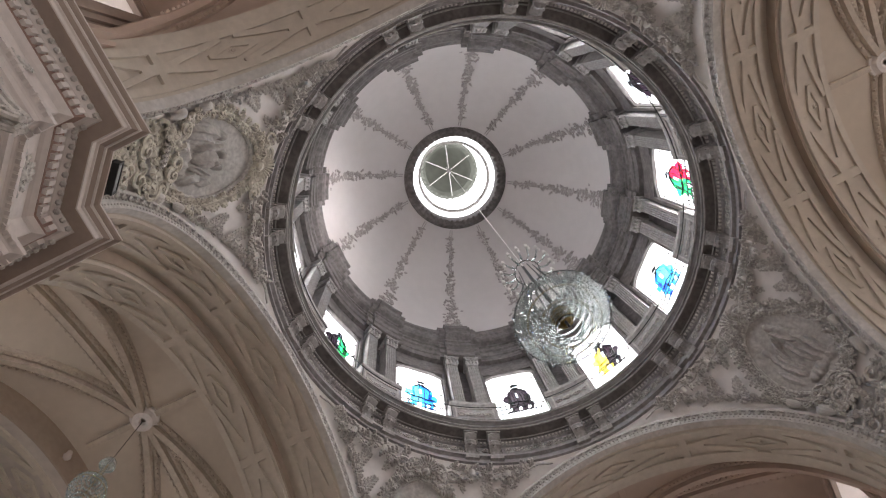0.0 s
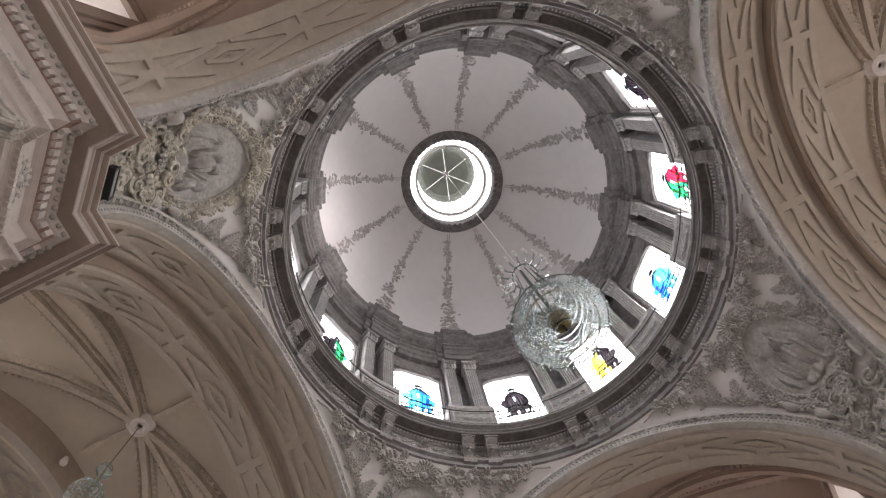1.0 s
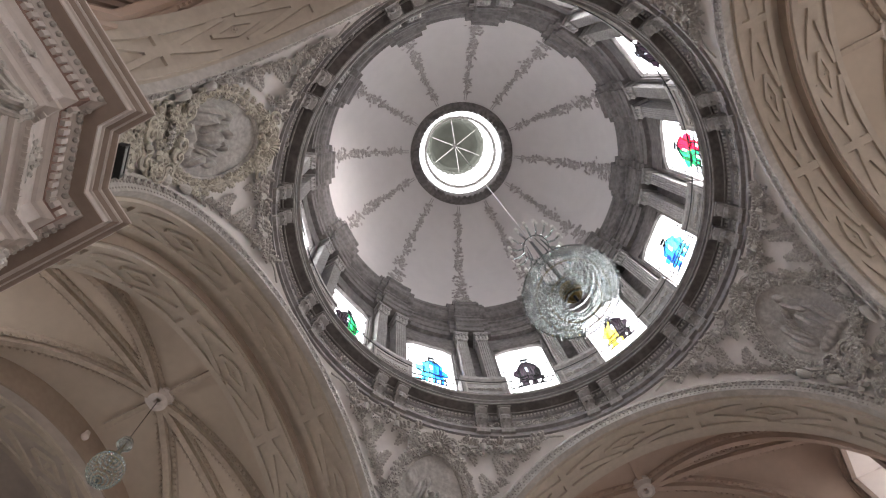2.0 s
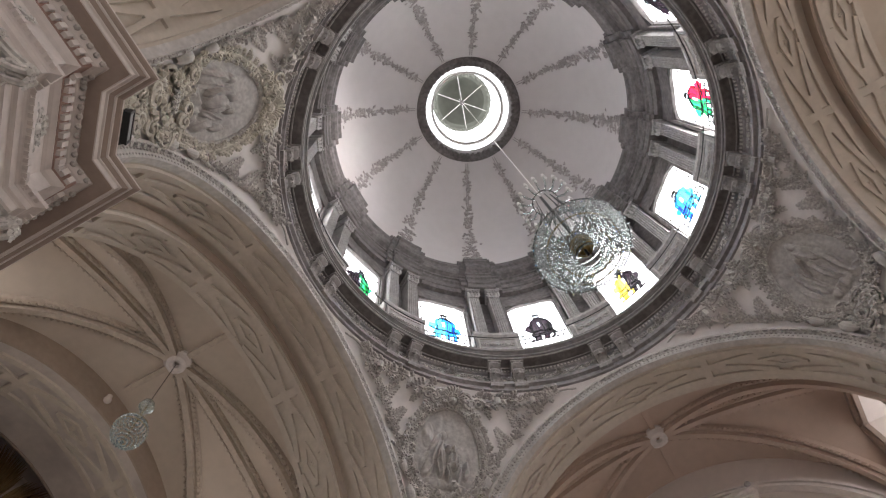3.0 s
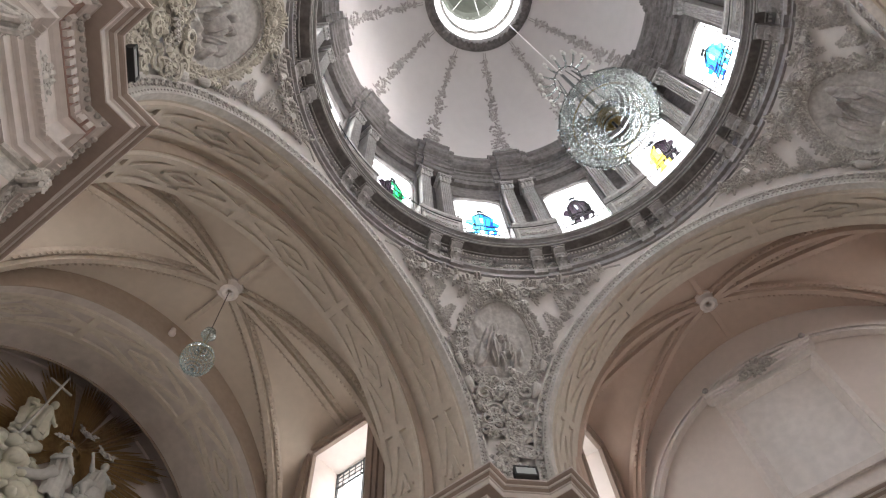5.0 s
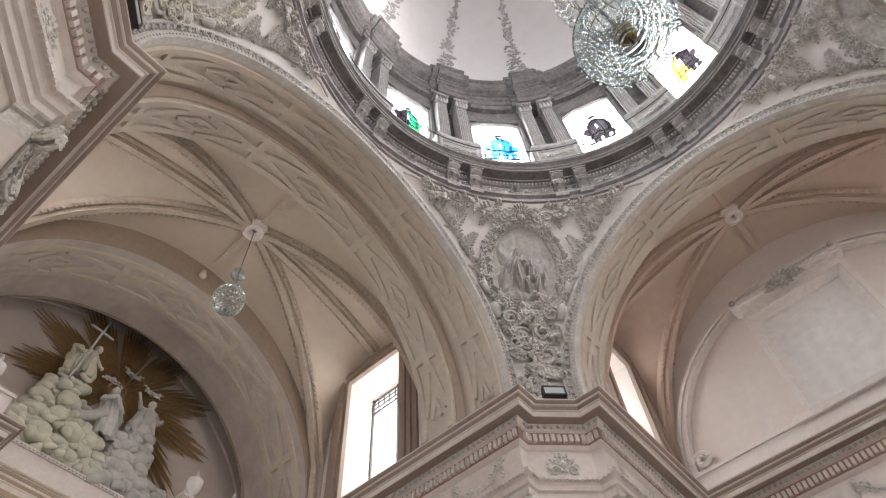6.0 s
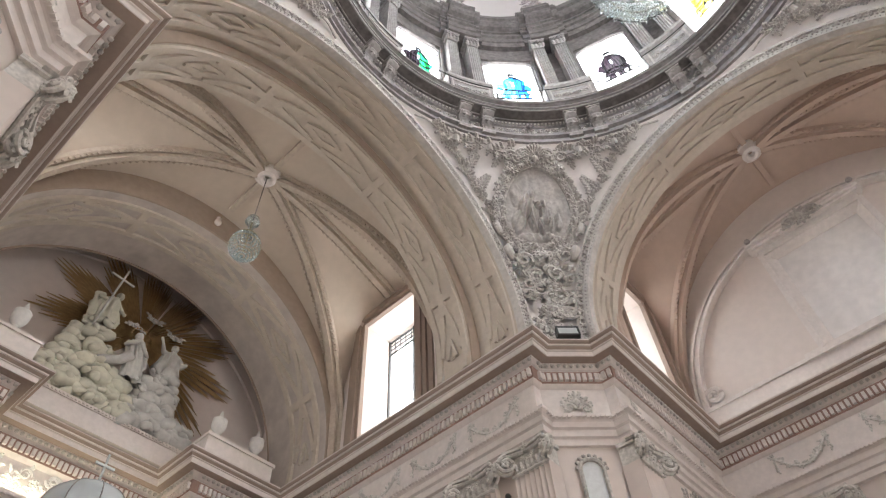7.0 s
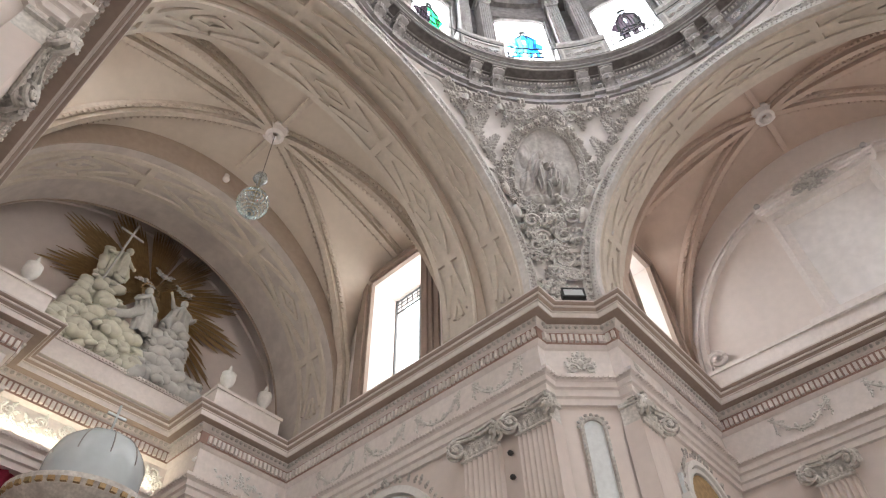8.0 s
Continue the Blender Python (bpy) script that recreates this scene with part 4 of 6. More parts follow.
for k in range(12):
    for o in (-3.3, 3.3):
        b = new("bracket", me)
        b.matrix_world = Matrix.Rotation(radians(-(30 * k + o)), 4, "Z")
        b.parent = ring
    b = new("rosette", mr)
    b.matrix_world = Matrix.Rotation(radians(-(30 * k + 15)), 4, "Z")
    b.parent = ring


def fluted(bm, w, d, y, z0, z1, flutes=5):
    """Front of a fluted pilaster facing -y: half width w, depth d, face at y."""
    n = flutes * 6
    top = []
    for i in range(n + 1):
        x = -w + 2 * w * i / n
        ph = (i / 6.0) % 1.0
        rec = 0.0 if (i < 2 or i > n - 2) else max(0.0, math.sin(math.pi * ph)) * 0.035
        top.append((x, y + rec))
    pts = [(-w, y + d)] + top + [(w, y + d)]
    quadgrid(bm, [[(x, yy, z0), (x, yy, z1)] for x, yy in pts])


def pilaster_mesh():
    bm = bmesh.new()
    for o in (0.0,):
        m = Matrix.Rotation(radians(-o), 4, "Z")
        t = bmesh.new()
        fluted(t, 0.15, 0.42, 4.79, 17.62, 20.15)
        box(t, (-0.18, 4.75, 17.48), (0.18, 5.2, 17.56))
        box(t, (-0.165, 4.77, 17.56), (0.165, 5.2, 17.63))
        bmesh.ops.transform(t, matrix=m, verts=t.verts)
        tmp = bpy.data.meshes.new("tmp")
        t.to_mesh(tmp)
        t.free()
        bm.from_mesh(tmp)
        bpy.data.meshes.remove(tmp)
    return bm


def drum_cap(bm, o):
    m = Matrix.Rotation(radians(-o), 4, "Z")
    t = bmesh.new()
    box(t, (-0.17, 4.77, 20.13), (0.17, 5.2, 20.40))
    box(t, (-0.22, 4.70, 20.52), (0.22, 5.2, 20.615))
    for x in (-0.15, -0.05, 0.05, 0.15):
        leaf(t, Vector((x, 4.77, 20.14)), Vector((0, -1, 0)), Vector((0, 0, 1)), 0.24, 0.11, 0.5)
    for s in (-1, 1):
        scroll(t, Vector((s * 0.03, 4.74, 20.46)), Vector((0, -1, 0)), Vector((s, 0, 0)), 0.17, s, 0.028)
    bmesh.ops.transform(t, matrix=m, verts=t.verts)
    tmp = bpy.data.meshes.new("tmp")
    t.to_mesh(tmp)
    t.free()
    bm.from_mesh(tmp)
    bpy.data.meshes.remove(tmp)


def mesh_of(name, bm, mat):
    me = bpy.data.meshes.new(name)
    bm.normal_update()
    bm.to_mesh(me)
    bm.free()
    me.materials.append(mat)
    return me


shaft_me = mesh_of("shaft", pilaster_mesh(), RINGSTONE)
bm = bmesh.new()
drum_cap(bm, 0.0)
cap_me = mesh_of("capital", bm, RINGSTONE)
bm = bmesh.new()
lathe(bm, [(5.02, 16.05), (4.72, 16.05), (4.72, 16.25), (4.75, 16.30), (4.75, 17.25), (4.69, 17.30), (4.69, 17.42), (4.73, 17.48), (5.02, 17.48), (5.02, 16.05)], 6, -7.2, 7.2)
for a in (-7.2, 7.2):
    aa = radians(a)
    vs = [bm.verts.new((r * math.sin(aa), r * math.cos(aa), z)) for r, z in ((5.02, 16.05), (4.75, 16.05), (4.75, 17.46), (5.02, 17.46))]
    bm.faces.new(vs)
ped_me = mesh_of("pedestal", bm, RINGSTONE)
bm = bmesh.new()
for a0, a1, z0, z1 in ((-6, 6, 16.42, 16.47), (-6, 6, 17.10, 17.15), (-6, -5.5, 16.42, 17.15), (5.5, 6, 16.42, 17.15)):
    lathe(bm, [(4.76, z0), (4.72, z0), (4.72, z1), (4.76, z1)], 4, a0, a1)
for a in (-3, 0, 3):
    aa = radians(a)
    n = Vector((-math.sin(aa), -math.cos(aa), 0))
    P = Vector((4.745 * math.sin(aa), 4.745 * math.cos(aa), 16.78))
    for s in (-1, 1):
        scroll(bm, P, n, Vector((s * math.cos(aa), -s * math.sin(aa), 0)), 0.2, s, 0.022)
pan_me = mesh_of("pedestal_panel", bm, GREY)
first = empty("drum_pilaster_pair", "paired grey fluted stone pilasters on a panelled pedestal", "pilaster", "pilasters round the drum")
for nm, mm, turn in (("shaft", shaft_me, -3.6), ("shaft", shaft_me, 3.6), ("capital", cap_me, -3.6), ("capital", cap_me, 3.6), ("pedestal", ped_me, 0), ("pedestal_panel", pan_me, 0)):
    o = new(nm, mm)
    o.matrix_world = Matrix.Rotation(radians(-turn), 4, "Z")
    o.parent = first
for k in range(1, 12):
    copy_thing(first, Matrix.Rotation(radians(-30 * k), 4, "Z"))

STAIN = {n: pane_material(f"{n}_stained_glass", c) for n, c in dict(blue=(0.02, 0.22, 0.65), cyan=(0.08, 0.55, 0.75), green=(0.02, 0.40, 0.14), red=(0.70, 0.02, 0.06), violet=(0.014, 0.008, 0.013), yellow=(0.75, 0.62, 0.08), pale=(0.55, 0.6, 0.65)).items()}
LEAD = material("window_lead", (0.03, 0.03, 0.035), rough=0.6)


def blob(bm, cx, cz, rx, rz, n=14, wob=0.2, y=0.0):
    ph = rng.random() * 6
    v = [bm.verts.new((cx + rx * (1 + wob * math.sin(3 * t + ph)) * math.cos(t), y, cz + rz * (1 + wob * math.sin(2 * t + ph)) * math.sin(t))) for t in [2 * math.pi * i / n for i in range(n)]]
    bm.faces.new(v)


COLS = {15: ("violet", "green"), 45: ("cyan", "blue"), 75: ("violet", "violet"), 105: ("yellow", "violet"), 135: ("blue", "cyan"), 165: ("green", "red"), 195: ("violet", "violet")}
for k in range(12):
    c = 15 + 30 * k
    win = empty("window_drum", "drum window of pale glass with a coloured stained-glass figure", "window", "windows round the drum", "structure")
    win.name = f"window_drum_{k + 1}"
    win.matrix_world = Matrix.Rotation(radians(-c), 4, "Z")
    hw = 5.06 * math.sin(radians(DW))
    Y = 5.06
    bm = bmesh.new()
    for x0, x1, z0, z1 in ((-hw - 0.02, -hw + 0.03, WB, WT), (hw - 0.03, hw + 0.02, WB, WT), (-hw + 0.03, hw - 0.03, WT - 0.03, WT), (-hw + 0.07, hw - 0.07, WB, WB + 0.07)):
        box(bm, (x0, Y - 0.04, z0), (x1, Y + 0.04, z1))
    for x in (-hw + 0.1, hw - 0.1):
        for zz in (WB + 0.8, WB + 1.6, WB + 2.4):
            box(bm, (x - 0.03, Y - 0.02, zz), (x + 0.03, Y + 0.02, zz + 0.04))
    for q, yy in ((0, Y - 0.055), (1, Y + 0.03)):
        quadgrid(bm, [[(hw * (2 * i / 16 - 1), yy, WT - 0.20 * abs(2 * i / 16 - 1) ** 3.2 - 0.02), (hw * (2 * i / 16 - 1), yy, WT + 0.01)] for i in range(17)])
    quadgrid(bm, [[(hw * (2 * i / 16 - 1), yy, WT - 0.20 * abs(2 * i / 16 - 1) ** 3.2 - 0.02) for yy in (Y - 0.055, Y + 0.03)] for i in range(17)])
    part("window_frame", bm, DARK, win, "dark metal window frame")
    bm = bmesh.new()
    quadgrid(bm, [[(-hw, Y + 0.01, WB), (hw, Y + 0.01, WB)], [(-hw, Y + 0.01, WT), (hw, Y + 0.01, WT)]])
    gl = part("pane", bm, PANE, win)
    gl.visible_shadow = False
    WF = WB + 0.42
    c1, c2 = COLS.get(c, ("blue", "violet"))
    wob = [rng.uniform(0.8, 1.2) for _ in range(8)]

    def width(u):
        """Half width of the cloaked shape from hem over knees and waist to the shoulders."""
        k_ = [(0.0, 0.33), (0.12, 0.36), (0.30, 0.25), (0.50, 0.27), (0.66, 0.33), (0.80, 0.29), (0.90, 0.17), (1.0, 0.06)]
        for (u0, w0), (u1, w1) in zip(k_, k_[1:]):
            if u <= u1:
                return (w0 + (w1 - w0) * (u - u0) / (u1 - u0)) * (0.88 + 0.12 * wob[0] + 0.10 * math.sin(9 * u + 5 * wob[2]))
        return 0.07

    shades = [bmesh.new() for _ in range(3)]
    lead = bmesh.new()
    levels = [0.0, 0.18, 0.38, 0.58, 0.78, 0.90, 1.0]
    cuts = sorted([-1.0, 1.0] + [-0.78 + 0.26 * q + rng.uniform(-0.07, 0.07) for q in range(7)])
    sway = [0.05 * math.sin(2.3 * u + wob[1] * 6) for u in levels]
    for n_, (x0, x1) in enumerate(zip(cuts, cuts[1:])):
        lo = 0 if n_ % 3 else 1
        for m_ in range(lo, 6):
            tone = shades[2 if m_ == 3 and n_ == 3 else (1 if x0 + x1 > 0.5 - 0.25 * m_ else 0)]
            P = [(x * width(levels[q]) + sway[q], Y - 0.02, WF + 0.10 + 1.36 * levels[q]) for x, q in ((x0, m_), (x1, m_), (x1, m_ + 1), (x0, m_ + 1))]
            tone.faces.new([tone.verts.new(q) for q in P])
            if n_:
                tube(lead, [P[0], P[3]], 0.008 + 0.008 * (n_ % 2), 4)
    for x in (-1, 1):
        tube(lead, [(x * width(u) + v, Y - 0.03, WF + 0.10 + 1.36 * u) for u, v in zip(levels, sway)], 0.016, 4)
    for x, z_, rx, rz in ((-0.30, 0.86, 0.13, 0.20), (0.31, 0.80, 0.12, 0.22), (-0.20, 0.62, 0.16, 0.07), (0.22, 0.58, 0.15, 0.07), (-0.26, 0.14, 0.13, 0.06), (0.24, 0.12, 0.14, 0.06)):
        blob(shades[0 if x < 0 else 1], x * wob[3], WF + z_, rx * wob[4], rz, 14, 0.22, Y - 0.023)
    tube(lead, [(-0.38, Y - 0.03, WF + 0.75), (-0.22, Y - 0.03, WF + 0.60), (0.0, Y - 0.03, WF + 0.66), (0.2, Y - 0.03, WF + 0.56), (0.38, Y - 0.03, WF + 0.70)], 0.014, 4)
    blob(shades[2], 0.02, WF + 1.55, 0.085, 0.11, 14, 0.06, Y - 0.024)
    blob(lead, 0.03, WF + 1.62, 0.125, 0.09, 12, 0.15, Y - 0.027)
    tube(lead, [(0.02 + 0.085 * math.cos(t), Y - 0.03, WF + 1.56 + 0.115 * math.sin(t)) for t in [2 * math.pi * q / 12 for q in range(13)]], 0.016, 4)
    # little painted balustrade at the foot
    for q in range(8):
        x = -0.50 + 0.145 * q + rng.uniform(-0.02, 0.02)
        tube(lead, [(x, Y - 0.03, WF + 0.02), (x + 0.01, Y - 0.03, WF + 0.20), (x, Y - 0.03, WF + 0.34 + 0.10 * (q % 3 == 0))], 0.017, 4)
        if q % 3 == 0:
            blob(lead, x, WF + 0.47, 0.028, 0.035, 8, 0.0, Y - 0.028)
    for zz in (0.08, 0.32):
        tube(lead, [(-0.55, Y - 0.03, WF + zz), (0.55, Y - 0.03, WF + zz + 0.02)], 0.017, 4)
    for b3, cn in zip(shades, (c1, c2, "pale")):
        part("stained_glass", b3, STAIN[cn], win, f"{cn} stained-glass shape")
    part("lead_lines", lead, LEAD, win, "dark lead lines")
# stronger daylight on the sunny side of the drum, part of it thrown up by the roofs outside
for c in (105, 135, 165):
    a = radians(c)
    area("window_daylight", look((4.97 * math.sin(a), 4.97 * math.cos(a), 18.4), (-5.9 * math.sin(a), -5.9 * math.cos(a), 14.5)), 1.3, 2.7, DRUM_POWER, (1.0, 0.98, 0.96))
a = radians(165)
lamp = area("window_daylight", look((4.95 * math.sin(a), 4.95 * math.cos(a), 18.3), (-4.6 * math.sin(a), -4.6 * math.cos(a), 23.2)), 1.2, 2.2, 48.0, (1.0, 0.98, 0.97))
lamp.data.spread = radians(32)
# thin rail on the ring cornice
rail = empty("drum_rail", "thin dark iron rail running round the drum ledge", "railing", at=(0, 0, 16.06))
bm = bmesh.new()
tube(bm, [(4.62 * math.sin(t), 4.62 * math.cos(t), 0.9) for t in [2 * math.pi * i / 120 for i in range(120)]], 0.014, 5, close=True)
part("handrail", bm, IRON, rail)
for k in range(24):
    a = radians(15 * k + 7.5)
    bm = bmesh.new()
    tube(bm, [(4.62 * math.sin(a), 4.62 * math.cos(a), -0.02), (4.62 * math.sin(a), 4.62 * math.cos(a), 0.9)], 0.012, 5)
    part("post", bm, IRON, rail)

# ---- dome garlands ----
def on_dome(az, a, h=0.0):
    r, z = (DR - h) * math.cos(radians(a)), 22.85 + (DR - 0.15 - h) * math.sin(radians(a))
    t = radians(az)
    return Vector((r * math.sin(t), r * math.cos(t), z))


def dome_garland():
    bm = bmesh.new()
    n0 = lambda p: (Vector((0, 0, 22.85)) - p).normalized()
    sd = Vector((1, 0, 0))
    for i in range(230):
        v = rng.random()
        a = 4 + 58 * v
        # swelling bunches that thin out towards the eye
        w = 0.30 if a < 12 else 0.06 if a < 16 else 0.24 if a < 27 else 0.05 if a < 32 else 0.16 if a < 43 else 0.04
        if w < 0.07 and rng.random() < 0.6:
            continue
        x = rng.gauss(0, 0.46) * w
        p = on_dome(math.degrees(x / (DR * math.cos(radians(a)))), a)
        n = n0(p)
        up = n.cross(sd)
        up = up if up.z > 0 else -up
        d = (sd * rng.uniform(-1, 1) + up * rng.uniform(-1, 1)).normalized()
        if i % 9 == 0:
            flower(bm, p, n, 0.08 + 0.1 * w, 5)
        else:
            leaf(bm, p, n, d, rng.uniform(0.11, 0.21), 0.10, 0.5)
    for s in (-1, 1):
        p = on_dome(s * 0.8, 8)
        scroll(bm, p, n0(p), sd * s, 0.3, s, 0.035)
        p = on_dome(s * 0.8, 13)
        scroll(bm, p, n0(p), sd * s, 0.22, -s, 0.03)
        tube(bm, [on_dome(s * 0.45 / max(0.2, math.cos(radians(a))), a, 0.02) for a in range(43, 67, 2)], 0.014, 4)
    return bm


garl = [mesh_of("garland", dome_garland(), GARLAND) for _ in range(3)]
for k in range(12):
    o = new("garland", garl[k % 3])
    o.matrix_world = Matrix.Rotation(radians(-30 * k), 4, "Z")
    o.parent = dome
    o["label"] = "leafy stucco garland rib"
# ring of small blocks round the eye, inner ring and star of rods in the lantern
bm = bmesh.new()
for i in range(48):
    m = Matrix.Rotation(radians(7.5 * i), 4, "Z")
    box(bm, (-0.05, 1.60, zt - 0.17), (0.05, 1.84, zt - 0.10), m)
part("block_course", bm, DARK, eye, "small blocks round the eye")["kind"] = "stuff"
lant = empty("lantern_rods", "star of thin pale rods with a hanging stem in the lantern", "rods", at=(0, 0, CAP - 0.04))
for i in range(6):
    a = radians(60 * i + 12)
    bm = bmesh.new()
    tube(bm, [(0.08 * math.sin(a), 0.08 * math.cos(a), 0.02), (1.10 * math.sin(a), 1.10 * math.cos(a), 0.02)], 0.013, 6)
    part("rod", bm, WHITE, lant)
bm = bmesh.new()
lathe(bm, [(0.0, -0.5), (0.03, -0.45), (0.03, -0.05), (0.1, 0.0), (0.1, 0.08), (0.0, 0.1)], 12)
part("hub", bm, DARK, lant)
bm = bmesh.new()
lathe(bm, [(1.40, zt + 0.50), (1.37, zt + 0.47), (1.35, zt + 0.53), (1.31, zt + 0.55), (1.30, zt + 0.62), (1.40, zt + 0.62), (1.40, zt + 0.50)], 72)
tagged(part("trim_lantern_gallery", bm, GREY), "narrow grey gallery ring inside the lantern", "ring", kind="structure")

# ---- pilasters of the crossing ----
CAPITAL = material("pale_stucco_capital", (0.72, 0.69, 0.65), grain=20, vary=0.15, stain=4, stain_mix=0.6, stain_col=(0.42, 0.39, 0.36), bump=0.3)

def capital(bm, w, y, z0, z1):
    """Composite capital facing -y: half width w, bell face at y, with corner volutes turned outwards and a blossom garland."""
    N = Vector((0, -1, 0))
    box(bm, (-w * 0.94, y + 0.02, z0), (w * 0.94, y + 0.32, z1 - 0.05))
    for e, a, b in ((0.02, 0.045, 0.003), (-0.02, 0.085, 0.045)):
        rows = [[(x, y - 0.06 - e - 0.06 * abs(x / w) ** 2, z) for z in (z1 - a, z1 - b)] for x in [(w + 0.04 + e) * (i / 5 - 1) for i in range(11)]]
        quadgrid(bm, [[(r[0][0], y + 0.13, r[0][2]), r[0], r[1], (r[1][0], y + 0.13, r[1][2])] for r in rows], close_v=True)
        box(bm, (-w - 0.03, y + 0.02, z1 - a + 0.002), (w + 0.03, y + 0.32, z1 - b - 0.002))
    tube(bm, [(-w - 0.015, y - 0.01, z0 + 0.02), (w + 0.015, y - 0.01, z0 + 0.02)], 0.024, 6)
    for s in (-1, 1):
        C = Vector((s * (w + 0.03), y - 0.07, z1 - 0.22))
        D = Vector((s * 0.80, -0.60, 0)).normalized()          # the way the volute's edge points
        for F, hand in ((Vector((-s * 0.35, -0.94, 0)).normalized(), s), (Vector((s * 0.94, 0.35, 0)).normalized(), -s)):
            pts = []
            for i in range(27):
                u = i / 26
                a = math.pi / 2 - u * 10.5
                q = 0.16 * (1 - 0.86 * u)
                pts.append(C + D * (q * math.cos(a)) + Vector((0, 0, q * math.sin(a))) + F * (0.05 + 0.03 * u))
            tube(bm, pts, lambda u: 0.033 * (1 - 0.35 * u), 6)
            knob(bm, C + F * 0.075, F, 0.045)
        tube(bm, [Vector((s * 0.05, y - 0.05, z1 - 0.11)), Vector((s * w * 0.6, y - 0.06, z1 - 0.085)), C + D * 0.05 + Vector((0, 0, 0.15))], 0.03, 6)
        for q in (-0.35, 0, 0.35):
            leaf(bm, C + D * 0.13 + Vector((0, 0, 0.12)), (D + Vector((0, 0, 0.2))).normalized(), Vector((q * D.y * 1.0, -q * D.x, -1)).normalized(), 0.26, 0.11, 0.3)
        for i in range(4):
            u = (i + 0.6) / 4.6
            flower(bm, Vector((s * (w - 0.20) * (1 - u), y - 0.05, z1 - 0.17 - 0.05 * math.sin(u * 1.6))), N, rng.uniform(0.04, 0.055), 5)
    for i in range(6):
        x = -w * 0.75 + 1.5 * w * i / 5
        leaf(bm, Vector((x, y - 0.005, z0 + 0.03)), N, Vector((0, 0, 1)), (z1 - z0) * 0.42, w * 0.28, 0.5)
    flower(bm, Vector((0, y - 0.11, z1 - 0.06)), N, 0.075, 6)


def wall_pilaster(w):
    root = empty("pilaster", "pink fluted pilaster with a grey-white composite capital", "pilaster", "pilasters of the crossing")
    bm = bmesh.new()
    fluted(bm, w, 0.31, -0.11, 0.5, 7.50, 7)
    part("shaft", bm, WALL, root)
    bm = bmesh.new()
    box(bm, (-w - 0.06, -0.15, 0), (w + 0.06, 0.05, 0.4))
    box(bm, (-w - 0.03, -0.12, 0.4), (w + 0.03, 0.05, 0.52))
    part("base", bm, CORNICE, root)
    bm = bmesh.new()
    capital(bm, w, -0.12, 7.46, 7.88)
    part("capital", bm, CAPITAL, root, "composite capital with volutes and leaves")
    return root


def wall_pose(turn, sx, y):
    """Pose of something modelled facing -y, on a side wall of an arm, at y along the arm."""
    return Matrix.Rotation(radians(turn), 4, "Z") @ Matrix.Translation((sx * HALF, y, 0)) @ Matrix.Rotation(radians(-90 * sx), 4, "Z")


pa, pb = wall_pilaster(0.32), wall_pilaster(0.36)
spots = [(t, sx) for t in (0, -90, 180, 90) for sx in (1, -1)]
pa.matrix_basis, pb.matrix_basis = wall_pose(0, 1, 5.17), wall_pose(0, 1, 6.22)
for t, sx in spots[1:]:
    copy_thing(pa, wall_pose(t, sx, 5.17))
    if t != -90:
        copy_thing(pb, wall_pose(t, sx, 6.22))
for yy in (2.42, -2.42):
    copy_thing(pa, Matrix.Rotation(radians(-90), 4, "Z") @ Matrix.Translation((-yy, 8.70, 0)))

